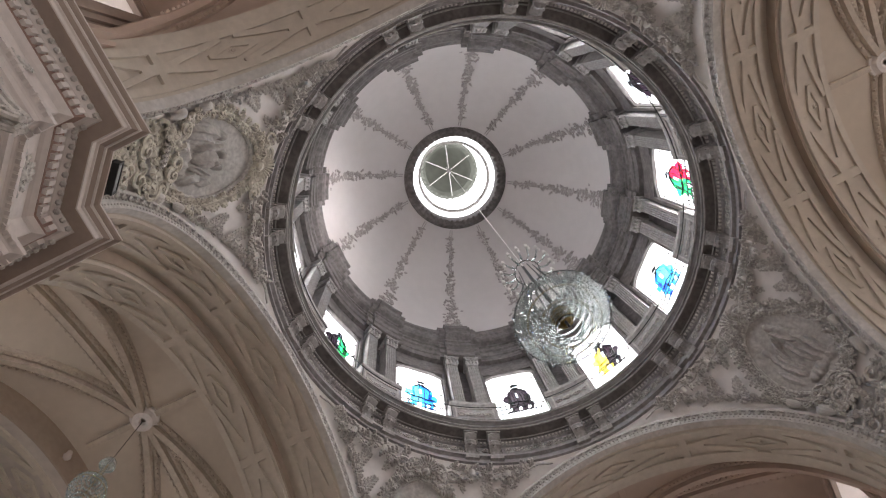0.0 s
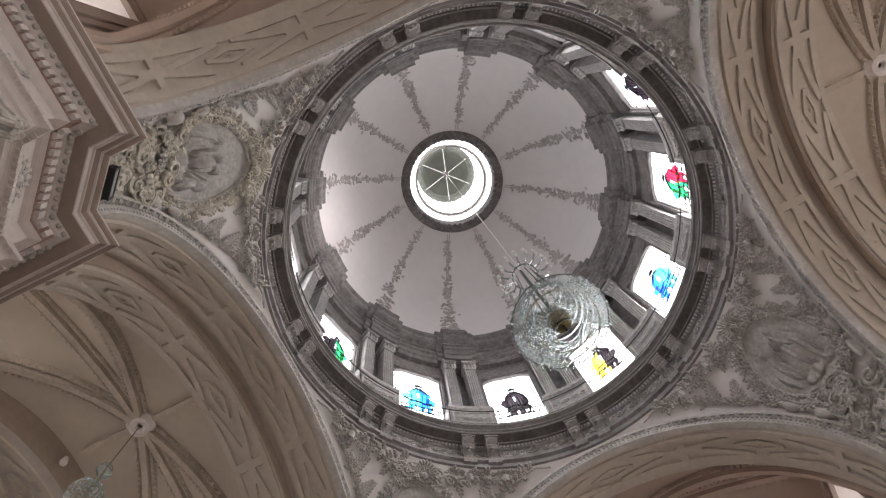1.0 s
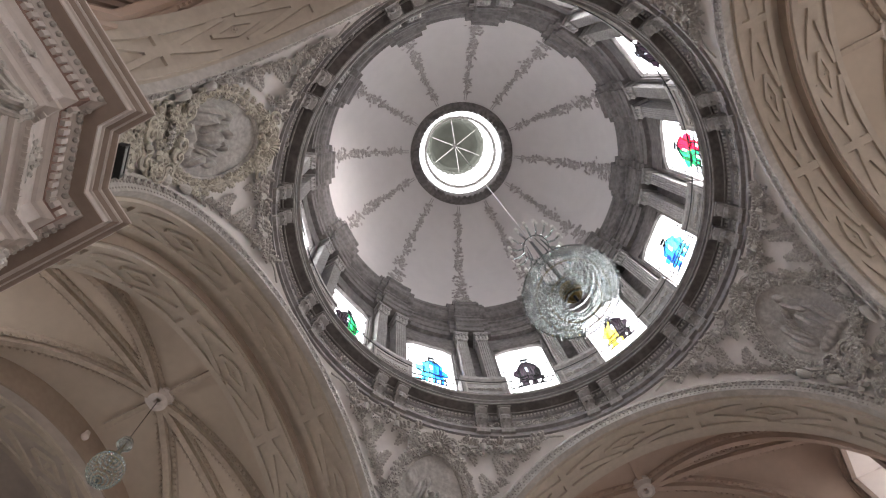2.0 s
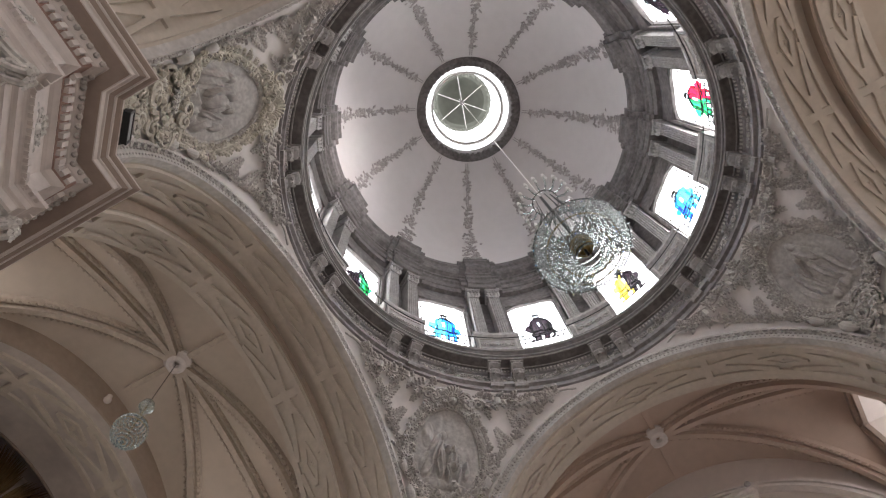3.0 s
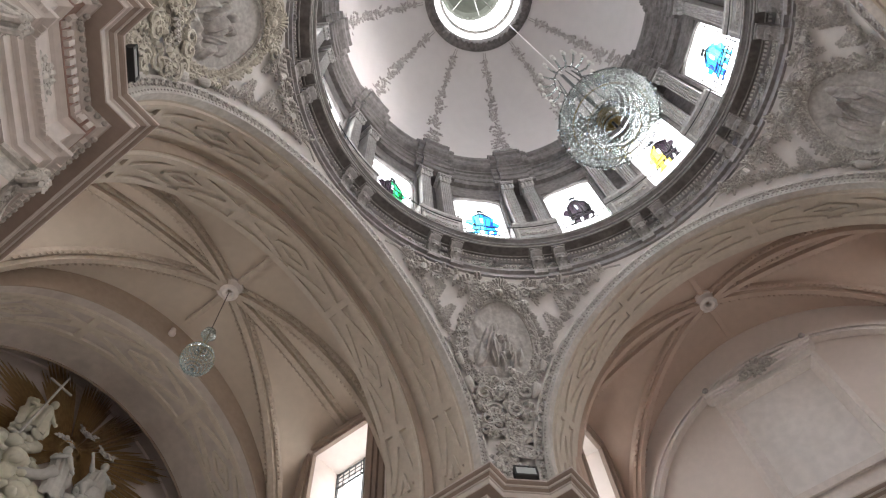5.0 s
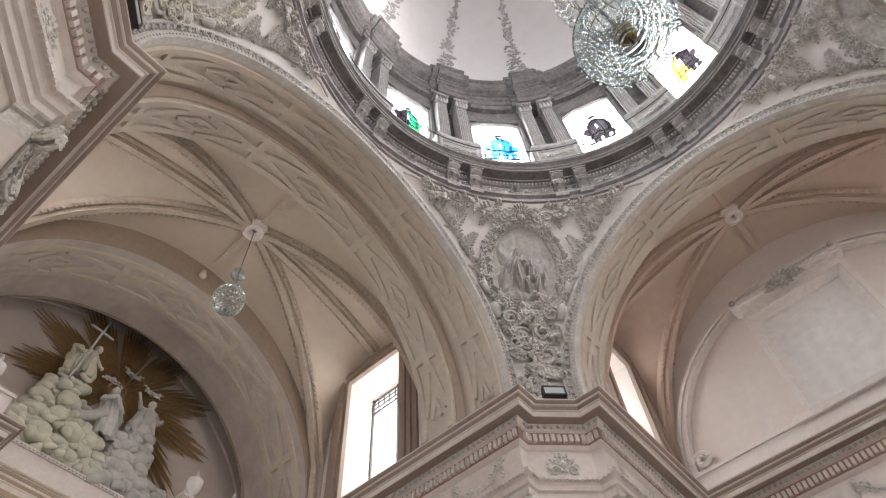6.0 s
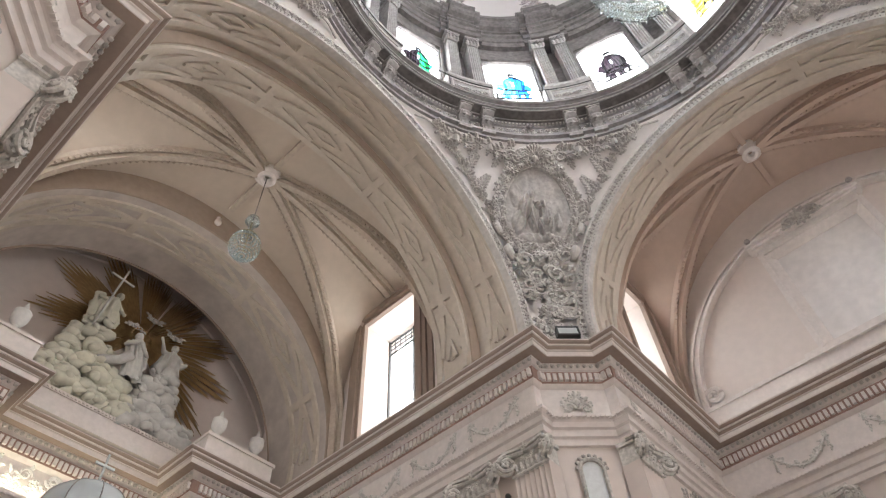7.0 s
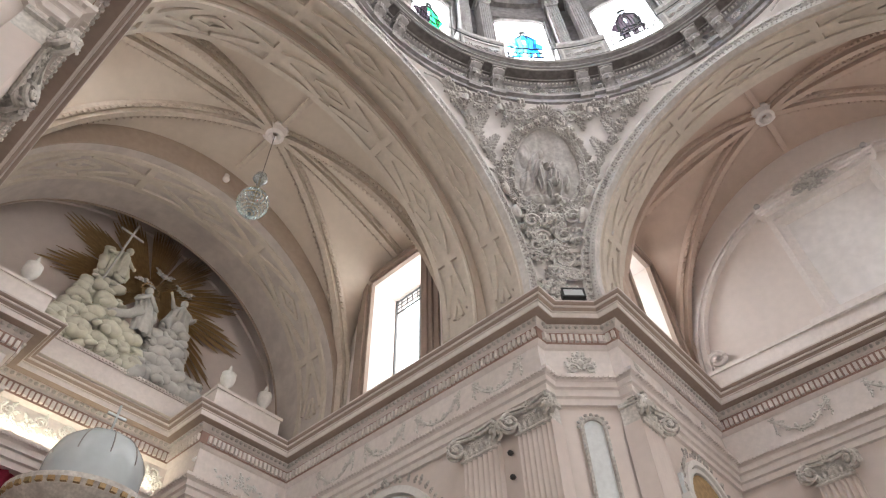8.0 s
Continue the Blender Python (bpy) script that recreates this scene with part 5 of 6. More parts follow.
# ---- chamfer panels, frieze stucco ----
for k, (cname, host) in enumerate((n, bpy.data.objects[f"wall_pier_{n}"]) for n in ("north_east", "south_east", "south_west", "north_west")):
    m = Matrix.Rotation(radians(-45 - 90 * k), 4, "Z") @ Matrix.Translation((0, 9.12 / math.sqrt(2), 0))
    bm = bmesh.new()
    pts = [(-0.15, 1.0), (0.15, 1.0), (0.15, 7.46)] + [(0.15 * math.cos(t), 7.46 + 0.15 * math.sin(t)) for t in [math.pi * i / 10 for i in range(1, 10)]] + [(-0.15, 7.46)]
    front = [bm.verts.new(m @ Vector((x, -0.03, z))) for x, z in pts]
    back = [bm.verts.new(m @ Vector((x, 0.02, z))) for x, z in pts]
    bm.faces.new(front)
    for i in range(len(pts)):
        j = (i + 1) % len(pts)
        bm.faces.new((front[i], back[i], back[j], front[j]))
    part("panel", bm, PALE, host, "tall pale blue-white arched panel")
    bm = bmesh.new()
    ring_pts = [m @ Vector((x * 1.18, -0.05, z + (0.03 if z > 7.4 else 0))) for x, z in pts]
    tube(bm, ring_pts, 0.035, 6, close=True)
    N = (m.to_3x3() @ Vector((0, -1, 0))).normalized()
    for i in range(9):
        t = math.pi * i / 8
        knob(bm, m @ Vector((0.225 * math.cos(t), -0.04, 7.49 + 0.22 * math.sin(t))), N, 0.035)
    part("panel_moulding", bm, STUCCO, host, "beaded moulding round the panel")
    ent = bpy.data.objects[f"trim_entablature_{cname}"]
    bm = bmesh.new()
    R3 = m.to_3x3()
    for s in (-1, 1):
        for x, z, tx, tz, L in ((0.05, 8.78, 0.25, 1, 0.17), (0.10, 8.70, 0.7, 0.8, 0.17), (0.13, 8.60, 1, 0.35, 0.16), (0.12, 8.54, 1, -0.3, 0.13), (0.05, 8.52, 0.4, -1, 0.12), (0.20, 8.64, 0.5, 1, 0.12)):
            leaf(bm, m @ Vector((s * x, -0.05, z)), N, (R3 @ Vector((s * tx, 0, tz))).normalized(), L, 0.09, 0.5)
        scroll(bm, m @ Vector((s * 0.03, -0.06, 8.56)), N, (R3 @ Vector((s, 0, 0.1))).normalized(), 0.22, s, 0.028)
        scroll(bm, m @ Vector((s * 0.02, -0.06, 8.74)), N, (R3 @ Vector((s, 0, 0.5))).normalized(), 0.13, -s, 0.022)
    leaf(bm, m @ Vector((0, -0.05, 8.76)), N, Vector((0, 0, 1)), 0.20, 0.11, 0.5)
    knob(bm, m @ Vector((0, -0.05, 8.70)), N, 0.09)
    part("frieze_cartouche", bm, CAPITAL, ent, "leafy stucco cartouche on the frieze")
    # swags along the arm friezes
    bm = bmesh.new()
    runs = []
    sx, sy = ((1, 1), (1, -1), (-1, -1), (-1, 1))[k]
    far = 10.8 if sy > 0 else 12.0
    for j in range(int((far - 5.2) / 1.35)):
        runs.append(((HALF - 0.04) * sx, (5.3 + 1.35 * j) * sy, 0, sy, (-sx, 0)))
    for j in range(2):
        runs.append(((5.4 + 1.4 * j) * sx, (HALF - 0.04) * sy, sx, 0, (0, -sy)))
    for j in range(2):
        runs.append((8.62 * sx, (0.25 + 1.7 * j) * sy, 0, sy, (-sx, 0)))
    for x0, y0, dx, dy, nn in runs:
        N2 = Vector((nn[0], nn[1], 0))
        D = Vector((dx, dy, 0))
        P0 = Vector((x0, y0, 0))
        tube(bm, [P0 + D * (i / 14) + N2 * 0.01 + Vector((0, 0, 8.88 - 0.34 * math.sin(math.pi * i / 14))) for i in range(15)], 0.024, 5)
        for i in range(38):
            u = i / 37
            p = P0 + D * (1.0 * u) + Vector((0, 0, 8.90 - 0.34 * math.sin(math.pi * u)))
            leaf(bm, p, N2, (D * rng.uniform(-1, 1) + Vector((0, 0, rng.uniform(-1, 1)))).normalized(), 0.10, 0.06, 0.5)
        for q in (0, 1.0):
            for i in range(7):
                leaf(bm, P0 + D * q + Vector((0, 0, 8.95 - 0.05 * i)), N2, (D * rng.uniform(-0.6, 0.6) + Vector((0, 0, -1))).normalized(), 0.10, 0.05, 0.5)
            flower(bm, P0 + D * q + Vector((0, 0, 8.93)), N2, 0.06, 6)
    part("frieze_swag", bm, CAPITAL, ent, "thin stucco swags along the frieze")["kind"] = "stuff"

# ---- floodlights on the cornice ----
FACE = material("lamp_glass_face", (0.55, 0.58, 0.58), rough=0.08, vary=0.02)
for az in (45, -45):
    fl = empty("floodlight", "black framed floodlight resting on the pier cornice", "floodlight", "cornice floodlights")
    fl.matrix_world = Matrix.Rotation(radians(-az), 4, "Z") @ Matrix.Translation((0, 5.88, 9.70))
    tilt = Matrix.Translation((0, 0, 0.13)) @ Matrix.Rotation(radians(-8), 4, "X") @ Matrix.Diagonal((0.72, 0.72, 0.72, 1))
    bm = bmesh.new()
    box(bm, (-0.27, -0.02, -0.16), (0.27, 0.10, 0.16), tilt)
    for i in range(7):
        box(bm, (-0.22 + 0.07 * i, 0.10, -0.12), (-0.21 + 0.07 * i, 0.15, 0.12), tilt)
    part("housing", bm, IRON, fl, "black finned housing")
    bm = bmesh.new()
    for lo, hi in (((-0.28, -0.17), (0.28, -0.125)), ((-0.28, 0.125), (0.28, 0.17)), ((-0.28, -0.125), (-0.235, 0.125)), ((0.235, -0.125), (0.28, 0.125))):
        box(bm, (lo[0], -0.045, lo[1]), (hi[0], -0.02, hi[1]), tilt)
    part("bezel", bm, IRON, fl)
    bm = bmesh.new()
    box(bm, (-0.234, -0.03, -0.124), (0.234, -0.021, 0.124), tilt)
    part("lens", bm, FACE, fl, "pale reflective lamp glass")
    bm = bmesh.new()
    for s in (-1, 1):
        tube(bm, [(s * 0.21, 0.03, 0.13), (s * 0.21, 0.03, 0.01), (s * 0.08, 0.03, 0.01)], 0.011, 5)
    part("yoke", bm, IRON, fl, "bent steel yoke")

# ---- chandeliers ----
CRYSTAL = bpy.data.materials.new("cut_crystal")
CRYSTAL.use_nodes = True
cb = CRYSTAL.node_tree.nodes["Principled BSDF"]
cb.inputs["Base Color"].default_value = (0.78, 0.86, 0.86, 1)
cb.inputs["Roughness"].default_value, cb.inputs["IOR"].default_value = 0.16, 1.3
cb.inputs["Transmission Weight"].default_value = 0.82
cb.inputs["Metallic"].default_value = 0.15


def crystal(bm, p, r, h):
    p = Vector(p)
    a = rng.random() * 3
    v = [bm.verts.new(p + Vector((r * math.cos(a + k * math.pi / 2), r * math.sin(a + k * math.pi / 2), 0))) for k in range(4)]
    t, b = bm.verts.new(p + Vector((0, 0, h * 0.4))), bm.verts.new(p - Vector((0, 0, h * 0.6)))
    for k in range(4):
        j = (k + 1) % 4
        bm.faces.new((v[k], v[j], t))
        bm.faces.new((v[j], v[k], b))


def hoop(bm, r, z, t=0.012, n=40):
    tube(bm, [(r * math.sin(a), r * math.cos(a), z) for a in [2 * math.pi * i / n for i in range(n)]], t, 5, close=True)


big = empty("chandelier", "large crystal basket chandelier hanging on a long chain under the dome", "chandelier", at=(0, 0, 9.6))
bm = bmesh.new()
tube(bm, [(0, 0, 3.3), (0, 0, 10), (0, 0, CAP + 1.40 - 9.6)], 0.012, 5)
part("chain", bm, WHITE, big, "thin pale hanging cable")
bm = bmesh.new()
for i in range(10):
    a = 2 * math.pi * i / 10
    tube(bm, [(0.16 * math.sin(a), 0.16 * math.cos(a), 2.9), (0.24 * math.sin(a), 0.24 * math.cos(a), 1.6), (0.64 * math.sin(a), 0.64 * math.cos(a), 0.44)], 0.010, 4)
tube(bm, [(0, 0, 0.1), (0, 0, 3.3)], 0.022, 6)
part("stem", bm, IRON, big, "dark metal stem and stays")
for r, z in ((0.66, 0.43), (0.50, 0.30), (0.34, 0.19), (0.17, 0.06), (0.22, 2.9)):
    bm = bmesh.new()
    hoop(bm, r, z, 0.008)
    part("hoop", bm, BRASS if 0.3 < r < 0.6 else IRON, big, "dark metal hoop")
bm = bmesh.new()
lathe(bm, [(0.0, 0.56), (0.11, 0.53), (0.16, 0.46), (0.14, 0.38), (0.11, 0.36), (0.08, 0.30), (0.03, 0.27), (0.0, 0.26)], 28)
part("bowl", bm, BRASS, big, "aged brass centre bowl")
bm = bmesh.new()
for i in range(96):
    a = 2 * math.pi * i / 96
    for j in range(20):
        u = j / 19
        r = 0.66 - 0.48 * u ** 1.1
        if rng.random() < 0.94:
            crystal(bm, (r * math.sin(a), r * math.cos(a), 0.42 - 0.30 * math.sin(u * 1.45) + rng.uniform(-0.012, 0.012)), rng.uniform(0.012, 0.019) * (0.55 + 0.45 * (r / 0.66)), 0.055)
    for j in range(10):
        u = j / 9
        r = 0.64 - 0.40 * u
        crystal(bm, (r * math.sin(a), r * math.cos(a), 0.48 + 0.95 * u ** 1.6), 0.018, 0.08)
part("crystal_strand", bm, CRYSTAL, big, "close strands of cut crystal")["kind"] = "stuff"
bm = bmesh.new()
for i in range(40):
    a = 2 * math.pi * i / 40
    crystal(bm, (0.67 * math.sin(a), 0.67 * math.cos(a), 0.38), 0.018, 0.10)
    crystal(bm, (0.17 * math.sin(a), 0.17 * math.cos(a), 0.02), 0.016, 0.10)
part("crystal_drop", bm, CRYSTAL, big, "pendant crystal drops")["kind"] = "stuff"
for i in range(16):
    a = 2 * math.pi * i / 16
    bm = bmesh.new()
    tube(bm, [(0.2 * math.sin(a), 0.2 * math.cos(a), 2.9), (0.32 * math.sin(a), 0.32 * math.cos(a), 2.80), (0.44 * math.sin(a), 0.44 * math.cos(a), 2.92)], 0.018, 5)
    arm = part("candle_arm", bm, CRYSTAL, big, "curved glass candle arm")
    bm = bmesh.new()
    lathe(bm, [(0.0, 2.90), (0.035, 2.91), (0.03, 3.06), (0.0, 3.12)], 6, centre=(0.44 * math.sin(a), 0.44 * math.cos(a)))
    crystal(bm, (0.45 * math.sin(a), 0.45 * math.cos(a), 2.78), 0.03, 0.16)
    part("candle", bm, WHITE, arm, "white candle bulb")

small = empty("chandelier", "small glass globe chandelier hanging from the choir vault boss", "chandelier", at=(0, 8.35, 11.85))
bm = bmesh.new()
tube(bm, [(0, 0, 1.2), (0, 0, 2.85)], 0.008, 5)
part("chain", bm, IRON, small)
bm = bmesh.new()
lathe(bm, [(0.0, 1.35), (0.12, 1.28), (0.15, 1.15), (0.06, 1.10), (0.04, 0.7), (0.0, 0.7)], 16)
part("canopy", bm, CRYSTAL, small, "small glass crown")
bm = bmesh.new()
for i in range(26):
    a = 2 * math.pi * i / 26
    for j in range(13):
        t = math.pi * (0.08 + 0.90 * j / 12)
        crystal(bm, (0.30 * math.sin(t) * math.sin(a), 0.30 * math.sin(t) * math.cos(a), 0.35 + 0.33 * math.cos(t)), 0.02, 0.08)
part("crystal_strand", bm, CRYSTAL, small, "globe of crystal strands")["kind"] = "stuff"
bm = bmesh.new()
for z, r in ((0.35, 0.305), (0.55, 0.25)):
    hoop(bm, r, z, 0.008, 28)
tube(bm, [(0, 0, 0.02), (0, 0, 1.2)], 0.012, 5)
part("frame", bm, BRASS, small, "thin brass hoops and stem")

# ---- choir end: attic, urns, sunburst, clouds, figures ----
for sx, nm in ((1, "right"), (-1, "left")):
    bm = bmesh.new()
    xa, xb = sorted((sx * 1.75, sx * 3.35))
    box(bm, (xa, 11.15, 9.71), (xb, 12.86, 10.22))
    box(bm, (xa - 0.03, 11.11, 10.22), (xb + 0.03, 12.86, 10.29))
    tagged(part(f"trim_attic_{nm}", bm, CORNICE), "pale rose attic block over the choir cornice", "attic", kind="structure")
bm = bmesh.new()
box(bm, (-1.74, 12.10, 9.71), (1.74, 12.86, 10.22))
box(bm, (-1.74, 12.06, 10.22), (1.74, 12.86, 10.30))
box(bm, (-1.74, 11.96, 9.71), (1.74, 12.098, 9.90))
for i in range(44):
    box(bm, (-1.72 + 0.079 * i, 12.03, 10.235), (-1.68 + 0.079 * i, 12.06, 10.28))
tagged(part("trim_attic_centre", bm, CORNICE), "pale rose stepped ledge with small dentils", "ledge", kind="structure")


def urn(x, y, z):
    root = empty("urn", "white plaster urn with a flame finial on the attic", "urn", "attic urns", at=(x, y, z))
    bm = bmesh.new()
    box(bm, (-0.12, -0.12, 0), (0.12, 0.12, 0.08))
    lathe(bm, [(0.10, 0.08), (0.05, 0.12), (0.04, 0.18), (0.06, 0.22)], 20)
    part("foot", bm, WHITE, root)
    bm = bmesh.new()
    lathe(bm, [(0.04, 0.20), (0.09, 0.24), (0.145, 0.34), (0.16, 0.44), (0.145, 0.50), (0.155, 0.515), (0.155, 0.54), (0.07, 0.58), (0.04, 0.61)], 24)
    part("bowl", bm, WHITE, root, smooth=True)
    bm = bmesh.new()
    lathe(bm, [(0.025, 0.60), (0.045, 0.64), (0.04, 0.70), (0.018, 0.78), (0.0, 0.80)], 12)
    part("finial", bm, WHITE, root)


for x in (2.02, 2.98, -2.25, -3.05):
    urn(x, 11.36, 10.29)

sun = empty("sunburst", "dull gilt sunburst of long uneven rays on the choir lunette", "sunburst", at=(0.28, 12.84, 12.98))
ray_me = []
for w in (0.030, 0.040, 0.024):
    bm = bmesh.new()
    V = [[(-w * q, 0, z), (0, -0.07 * q - 0.005, z), (w * q, 0, z)] for q, z in ((0.45, 0.0), (1.0, 0.72), (0.12, 1.0))]
    quadgrid(bm, V, close_v=True)
    ray_me.append(mesh_of("ray", bm, GOLD))
for i in range(210):
    a = 360 * i / 210
    if 145 < a < 215:
        continue
    bundle = math.cos(radians(a * 11 + 40))
    if bundle < -0.9:
        continue
    L = 1.85 + 0.42 * bundle + rng.uniform(-0.16, 0.16)
    room = 3.9 - 2.15 * max(0, math.cos(radians(a)))
    o = new("ray", ray_me[i % 3])
    o.matrix_basis = Matrix.Rotation(radians(a), 4, "Y") @ Matrix.Translation((0, -0.03 * (i % 3), 0.25)) @ Matrix.Diagonal((1.0, 1, min(L, max(1.25, room)), 1))
    o.parent = sun
bm = bmesh.new()
lathe(bm, [(0.0, -0.06), (0.40, -0.04), (0.46, 0.0), (0.46, 0.03)], 32)
bmesh.ops.rotate(bm, verts=bm.verts, cent=(0, 0, 0), matrix=Matrix.Rotation(radians(-90), 3, "X"))
bmesh.ops.scale(bm, vec=(1, -1, 1), verts=bm.verts)
part("disc", bm, GOLD, sun, "brown gilt centre disc")

STATUE = material("grey_white_statue_stucco", (0.62, 0.61, 0.58), grain=10, stain=3, stain_mix=0.5, stain_col=(0.34, 0.34, 0.33), bump=0.4)


def cloud_top(x):
    """Height of the cloud bank: a tall mass, a dip under the middle statue, a second mass and a low tail."""
    left = 1.95 * math.exp(-((x + 0.78) / 0.54) ** 4)
    right = 1.65 * math.exp(-((x - 0.90) / 0.46) ** 4)
    return 10.55 + max(left, right, 0.75 * math.exp(-(x / 0.6) ** 2), 0.35)


clouds = empty("cloud_sculpture", "cream and grey stucco bank of billowing clouds on the choir ledge", "sculpture", at=(0, 12.5, 10.30))
for x0, x1, mat, n in ((-1.50, -0.24, CREAM, 170), (-0.40, 0.45, CREAM, 80), (0.38, 1.30, STATUE, 130), (1.20, 1.80, STATUE, 34)):
    bm = bmesh.new()
    for i in range(n):
        x = x0 + (x1 - x0) * rng.random()
        v = rng.random()
        z = 10.38 + v * max(0.15, cloud_top(x) - 10.45)
        r = 0.075 + 0.16 * rng.random() ** 1.6
        y = 12.46 - 0.16 * (1 - v) - 0.22 * rng.random()
        tilt = Matrix.Rotation(rng.uniform(-0.6, 0.6), 4, "Y")
        bmesh.ops.create_icosphere(bm, subdivisions=2, radius=r, matrix=Matrix.Translation((x, y - (0.10 if r < 0.13 else 0) - 12.5, z - 10.30)) @ tilt @ Matrix.Diagonal((1.2, 0.8, 0.82, 1)))
    for p in bm.verts:
        p.co += p.normal * (0.05 * noise.noise(p.co * 3.5) + 0.035 * noise.noise(p.co * 10.0)) - p.normal * 0.03 * max(0, noise.noise(p.co * 6 + Vector((4, 1, 2)))) ** 2
    part("cloud_bank", bm, mat, clouds, smooth=True)


def drape(bm, rows_of, folds, seed):
    """A closed draped body: rows of (centre x, y, z, half width, half depth), with deep folds."""
    rows = []
    for n_, (cx, cy, cz, a, b) in enumerate(rows_of):
        row = []
        for i in range(64):
            t = 2 * math.pi * i / 64
            f = 1 + folds * (0.5 - abs(math.sin(4.5 * t + 0.35 * n_ + seed))) * (1 if a > 0.1 else 0.2) + 0.5 * folds * math.sin(9 * t - 0.5 * n_ + seed)
            row.append((cx + a * f * math.cos(t), cy + b * f * math.sin(t), cz))
        rows.append(row)
    V = quadgrid(bm, [list(r) for r in zip(*rows)], close_u=True)
    bm.faces.new([v[-1] for v in V])


def ball(bm, x, y, z, r, sz=1.2):
    bmesh.ops.create_icosphere(bm, subdivisions=3, radius=r, matrix=Matrix.Translation((x, y, z)) @ Matrix.Diagonal((0.9, 1, sz, 1)))


def statue(x, y, z, rows_of, top, limbs, mat, label, seed, size=0.86):
    bm = bmesh.new()
    drape(bm, rows_of, 0.30, seed)
    tx, ty, tz, tr = top
    ball(bm, tx, ty, tz, tr)
    ball(bm, tx, ty + 0.25 * tr, tz + 0.25 * tr, tr * 1.12, 1.0)
    for pts, r0, r1 in limbs:
        tube(bm, pts, lambda u: r0 + (r1 - r0) * u + 0.018 * math.sin(14 * u + seed), 10)
        ball(bm, *pts[-1], r1 * 1.1, 1.0)
    bmesh.ops.scale(bm, vec=(size, size, size), verts=bm.verts)
    bmesh.ops.translate(bm, vec=(x, y, z), verts=bm.verts)
    return tagged(part("statue", bm, mat, smooth=True), label, "statue")


statue(0.08, 12.12, 11.22, [(0.12, 0, 0, 0.30, 0.20), (0.10, 0, 0.25, 0.27, 0.20), (0.05, 0, 0.55, 0.24, 0.18), (0.0, 0, 0.80, 0.22, 0.16), (-0.03, 0, 1.0, 0.24, 0.15), (-0.05, 0, 1.14, 0.20, 0.13), (-0.06, 0, 1.20, 0.08, 0.08), (-0.07, 0, 1.28, 0.06, 0.06)],
       (-0.07, -0.02, 1.36, 0.105), [([(-0.24, 0, 1.06), (-0.34, -0.12, 0.86), (-0.16, -0.24, 0.98), (-0.06, -0.26, 1.06)], 0.075, 0.045), ([(0.15, 0, 1.06), (0.26, -0.10, 0.84), (0.08, -0.24, 0.90), (-0.02, -0.26, 1.02)], 0.08, 0.045),
                                    ([(-0.10, -0.10, 0.62), (-0.30, -0.06, 0.40), (-0.52, 0.0, 0.30), (-0.72, 0.1, 0.26)], 0.15, 0.11), ([(0.2, -0.05, 1.0), (0.30, 0.0, 0.6), (0.22, -0.08, 0.1)], 0.06, 0.10)],
       STATUE, "grey-white draped statue standing among stucco clouds", 0.4)
statue(0.92, 12.32, 11.85, [(-0.02, 0, 0, 0.36, 0.22), (-0.02, 0, 0.25, 0.36, 0.22), (0.0, 0, 0.48, 0.26, 0.18), (0.02, 0, 0.72, 0.24, 0.15), (0.03, 0, 0.86, 0.20, 0.13), (0.03, 0, 0.93, 0.08, 0.08), (0.03, 0, 1.0, 0.06, 0.06)],
       (0.02, -0.02, 1.09, 0.10), [([(-0.18, 0, 0.80), (-0.30, -0.10, 0.78), (-0.40, -0.14, 0.98), (-0.46, -0.14, 1.10)], 0.075, 0.04), ([(0.22, 0, 0.80), (0.32, -0.10, 0.58), (0.36, -0.18, 0.62)], 0.08, 0.055), ([(-0.2, -0.12, 0.3), (-0.28, -0.22, 0.12), (-0.24, -0.2, -0.2)], 0.13, 0.09)],
       STATUE, "grey stucco draped statue seated on the clouds with a raised arm", 1.7)
statue(-0.82, 12.24, 12.36, [(0.0, 0, 0, 0.34, 0.22), (0.0, 0, 0.22, 0.34, 0.22), (0.0, 0, 0.45, 0.28, 0.18), (0.02, 0, 0.66, 0.26, 0.16), (0.05, 0, 0.80, 0.20, 0.13), (0.09, 0, 0.87, 0.08, 0.08), (0.12, 0, 0.93, 0.06, 0.06)],
       (0.15, -0.02, 1.01, 0.10), [([(-0.2, 0, 0.72), (-0.32, -0.12, 0.62), (-0.20, -0.24, 0.50)], 0.085, 0.05), ([(0.20, 0, 0.72), (0.34, -0.08, 0.52), (0.40, -0.16, 0.40)], 0.08, 0.045), ([(-0.22, 0.02, 0.8), (-0.34, 0.0, 0.72), (-0.36, 0.0, 0.40), (-0.3, -0.05, 0.1)], 0.10, 0.12)],
       CREAM, "pale stucco draped statue seated on a cloud holding a long cross", 3.1)
bm = bmesh.new()
tube(bm, [(-0.98, 12.02, 12.0), (-0.83, 12.02, 13.85)], 0.027, 6)
tube(bm, [(-1.15, 12.02, 13.55), (-0.58, 12.02, 13.50)], 0.026, 6)
tagged(part("staff_cross", bm, STATUE), "long grey-white plaster cross leaning on the statue", "cross")
halo = empty("halo", "thin gilt star halo over the statue's top", "halo", at=(0.02, 12.08, 12.40))
for i in range(11):
    a = radians(-100 + 20 * i)
    bm = bmesh.new()
    knob(bm, Vector((0.21 * math.sin(a), 0, 0.21 * math.cos(a))), Vector((0, -1, 0)), 0.022)
    part("star", bm, GOLD, halo)
bm = bmesh.new()
tube(bm, [(0.20 * math.sin(radians(-100 + 10 * i)), 0.01, 0.20 * math.cos(radians(-100 + 10 * i))) for i in range(21)], 0.008, 4)
part("hoop", bm, GOLD, halo)
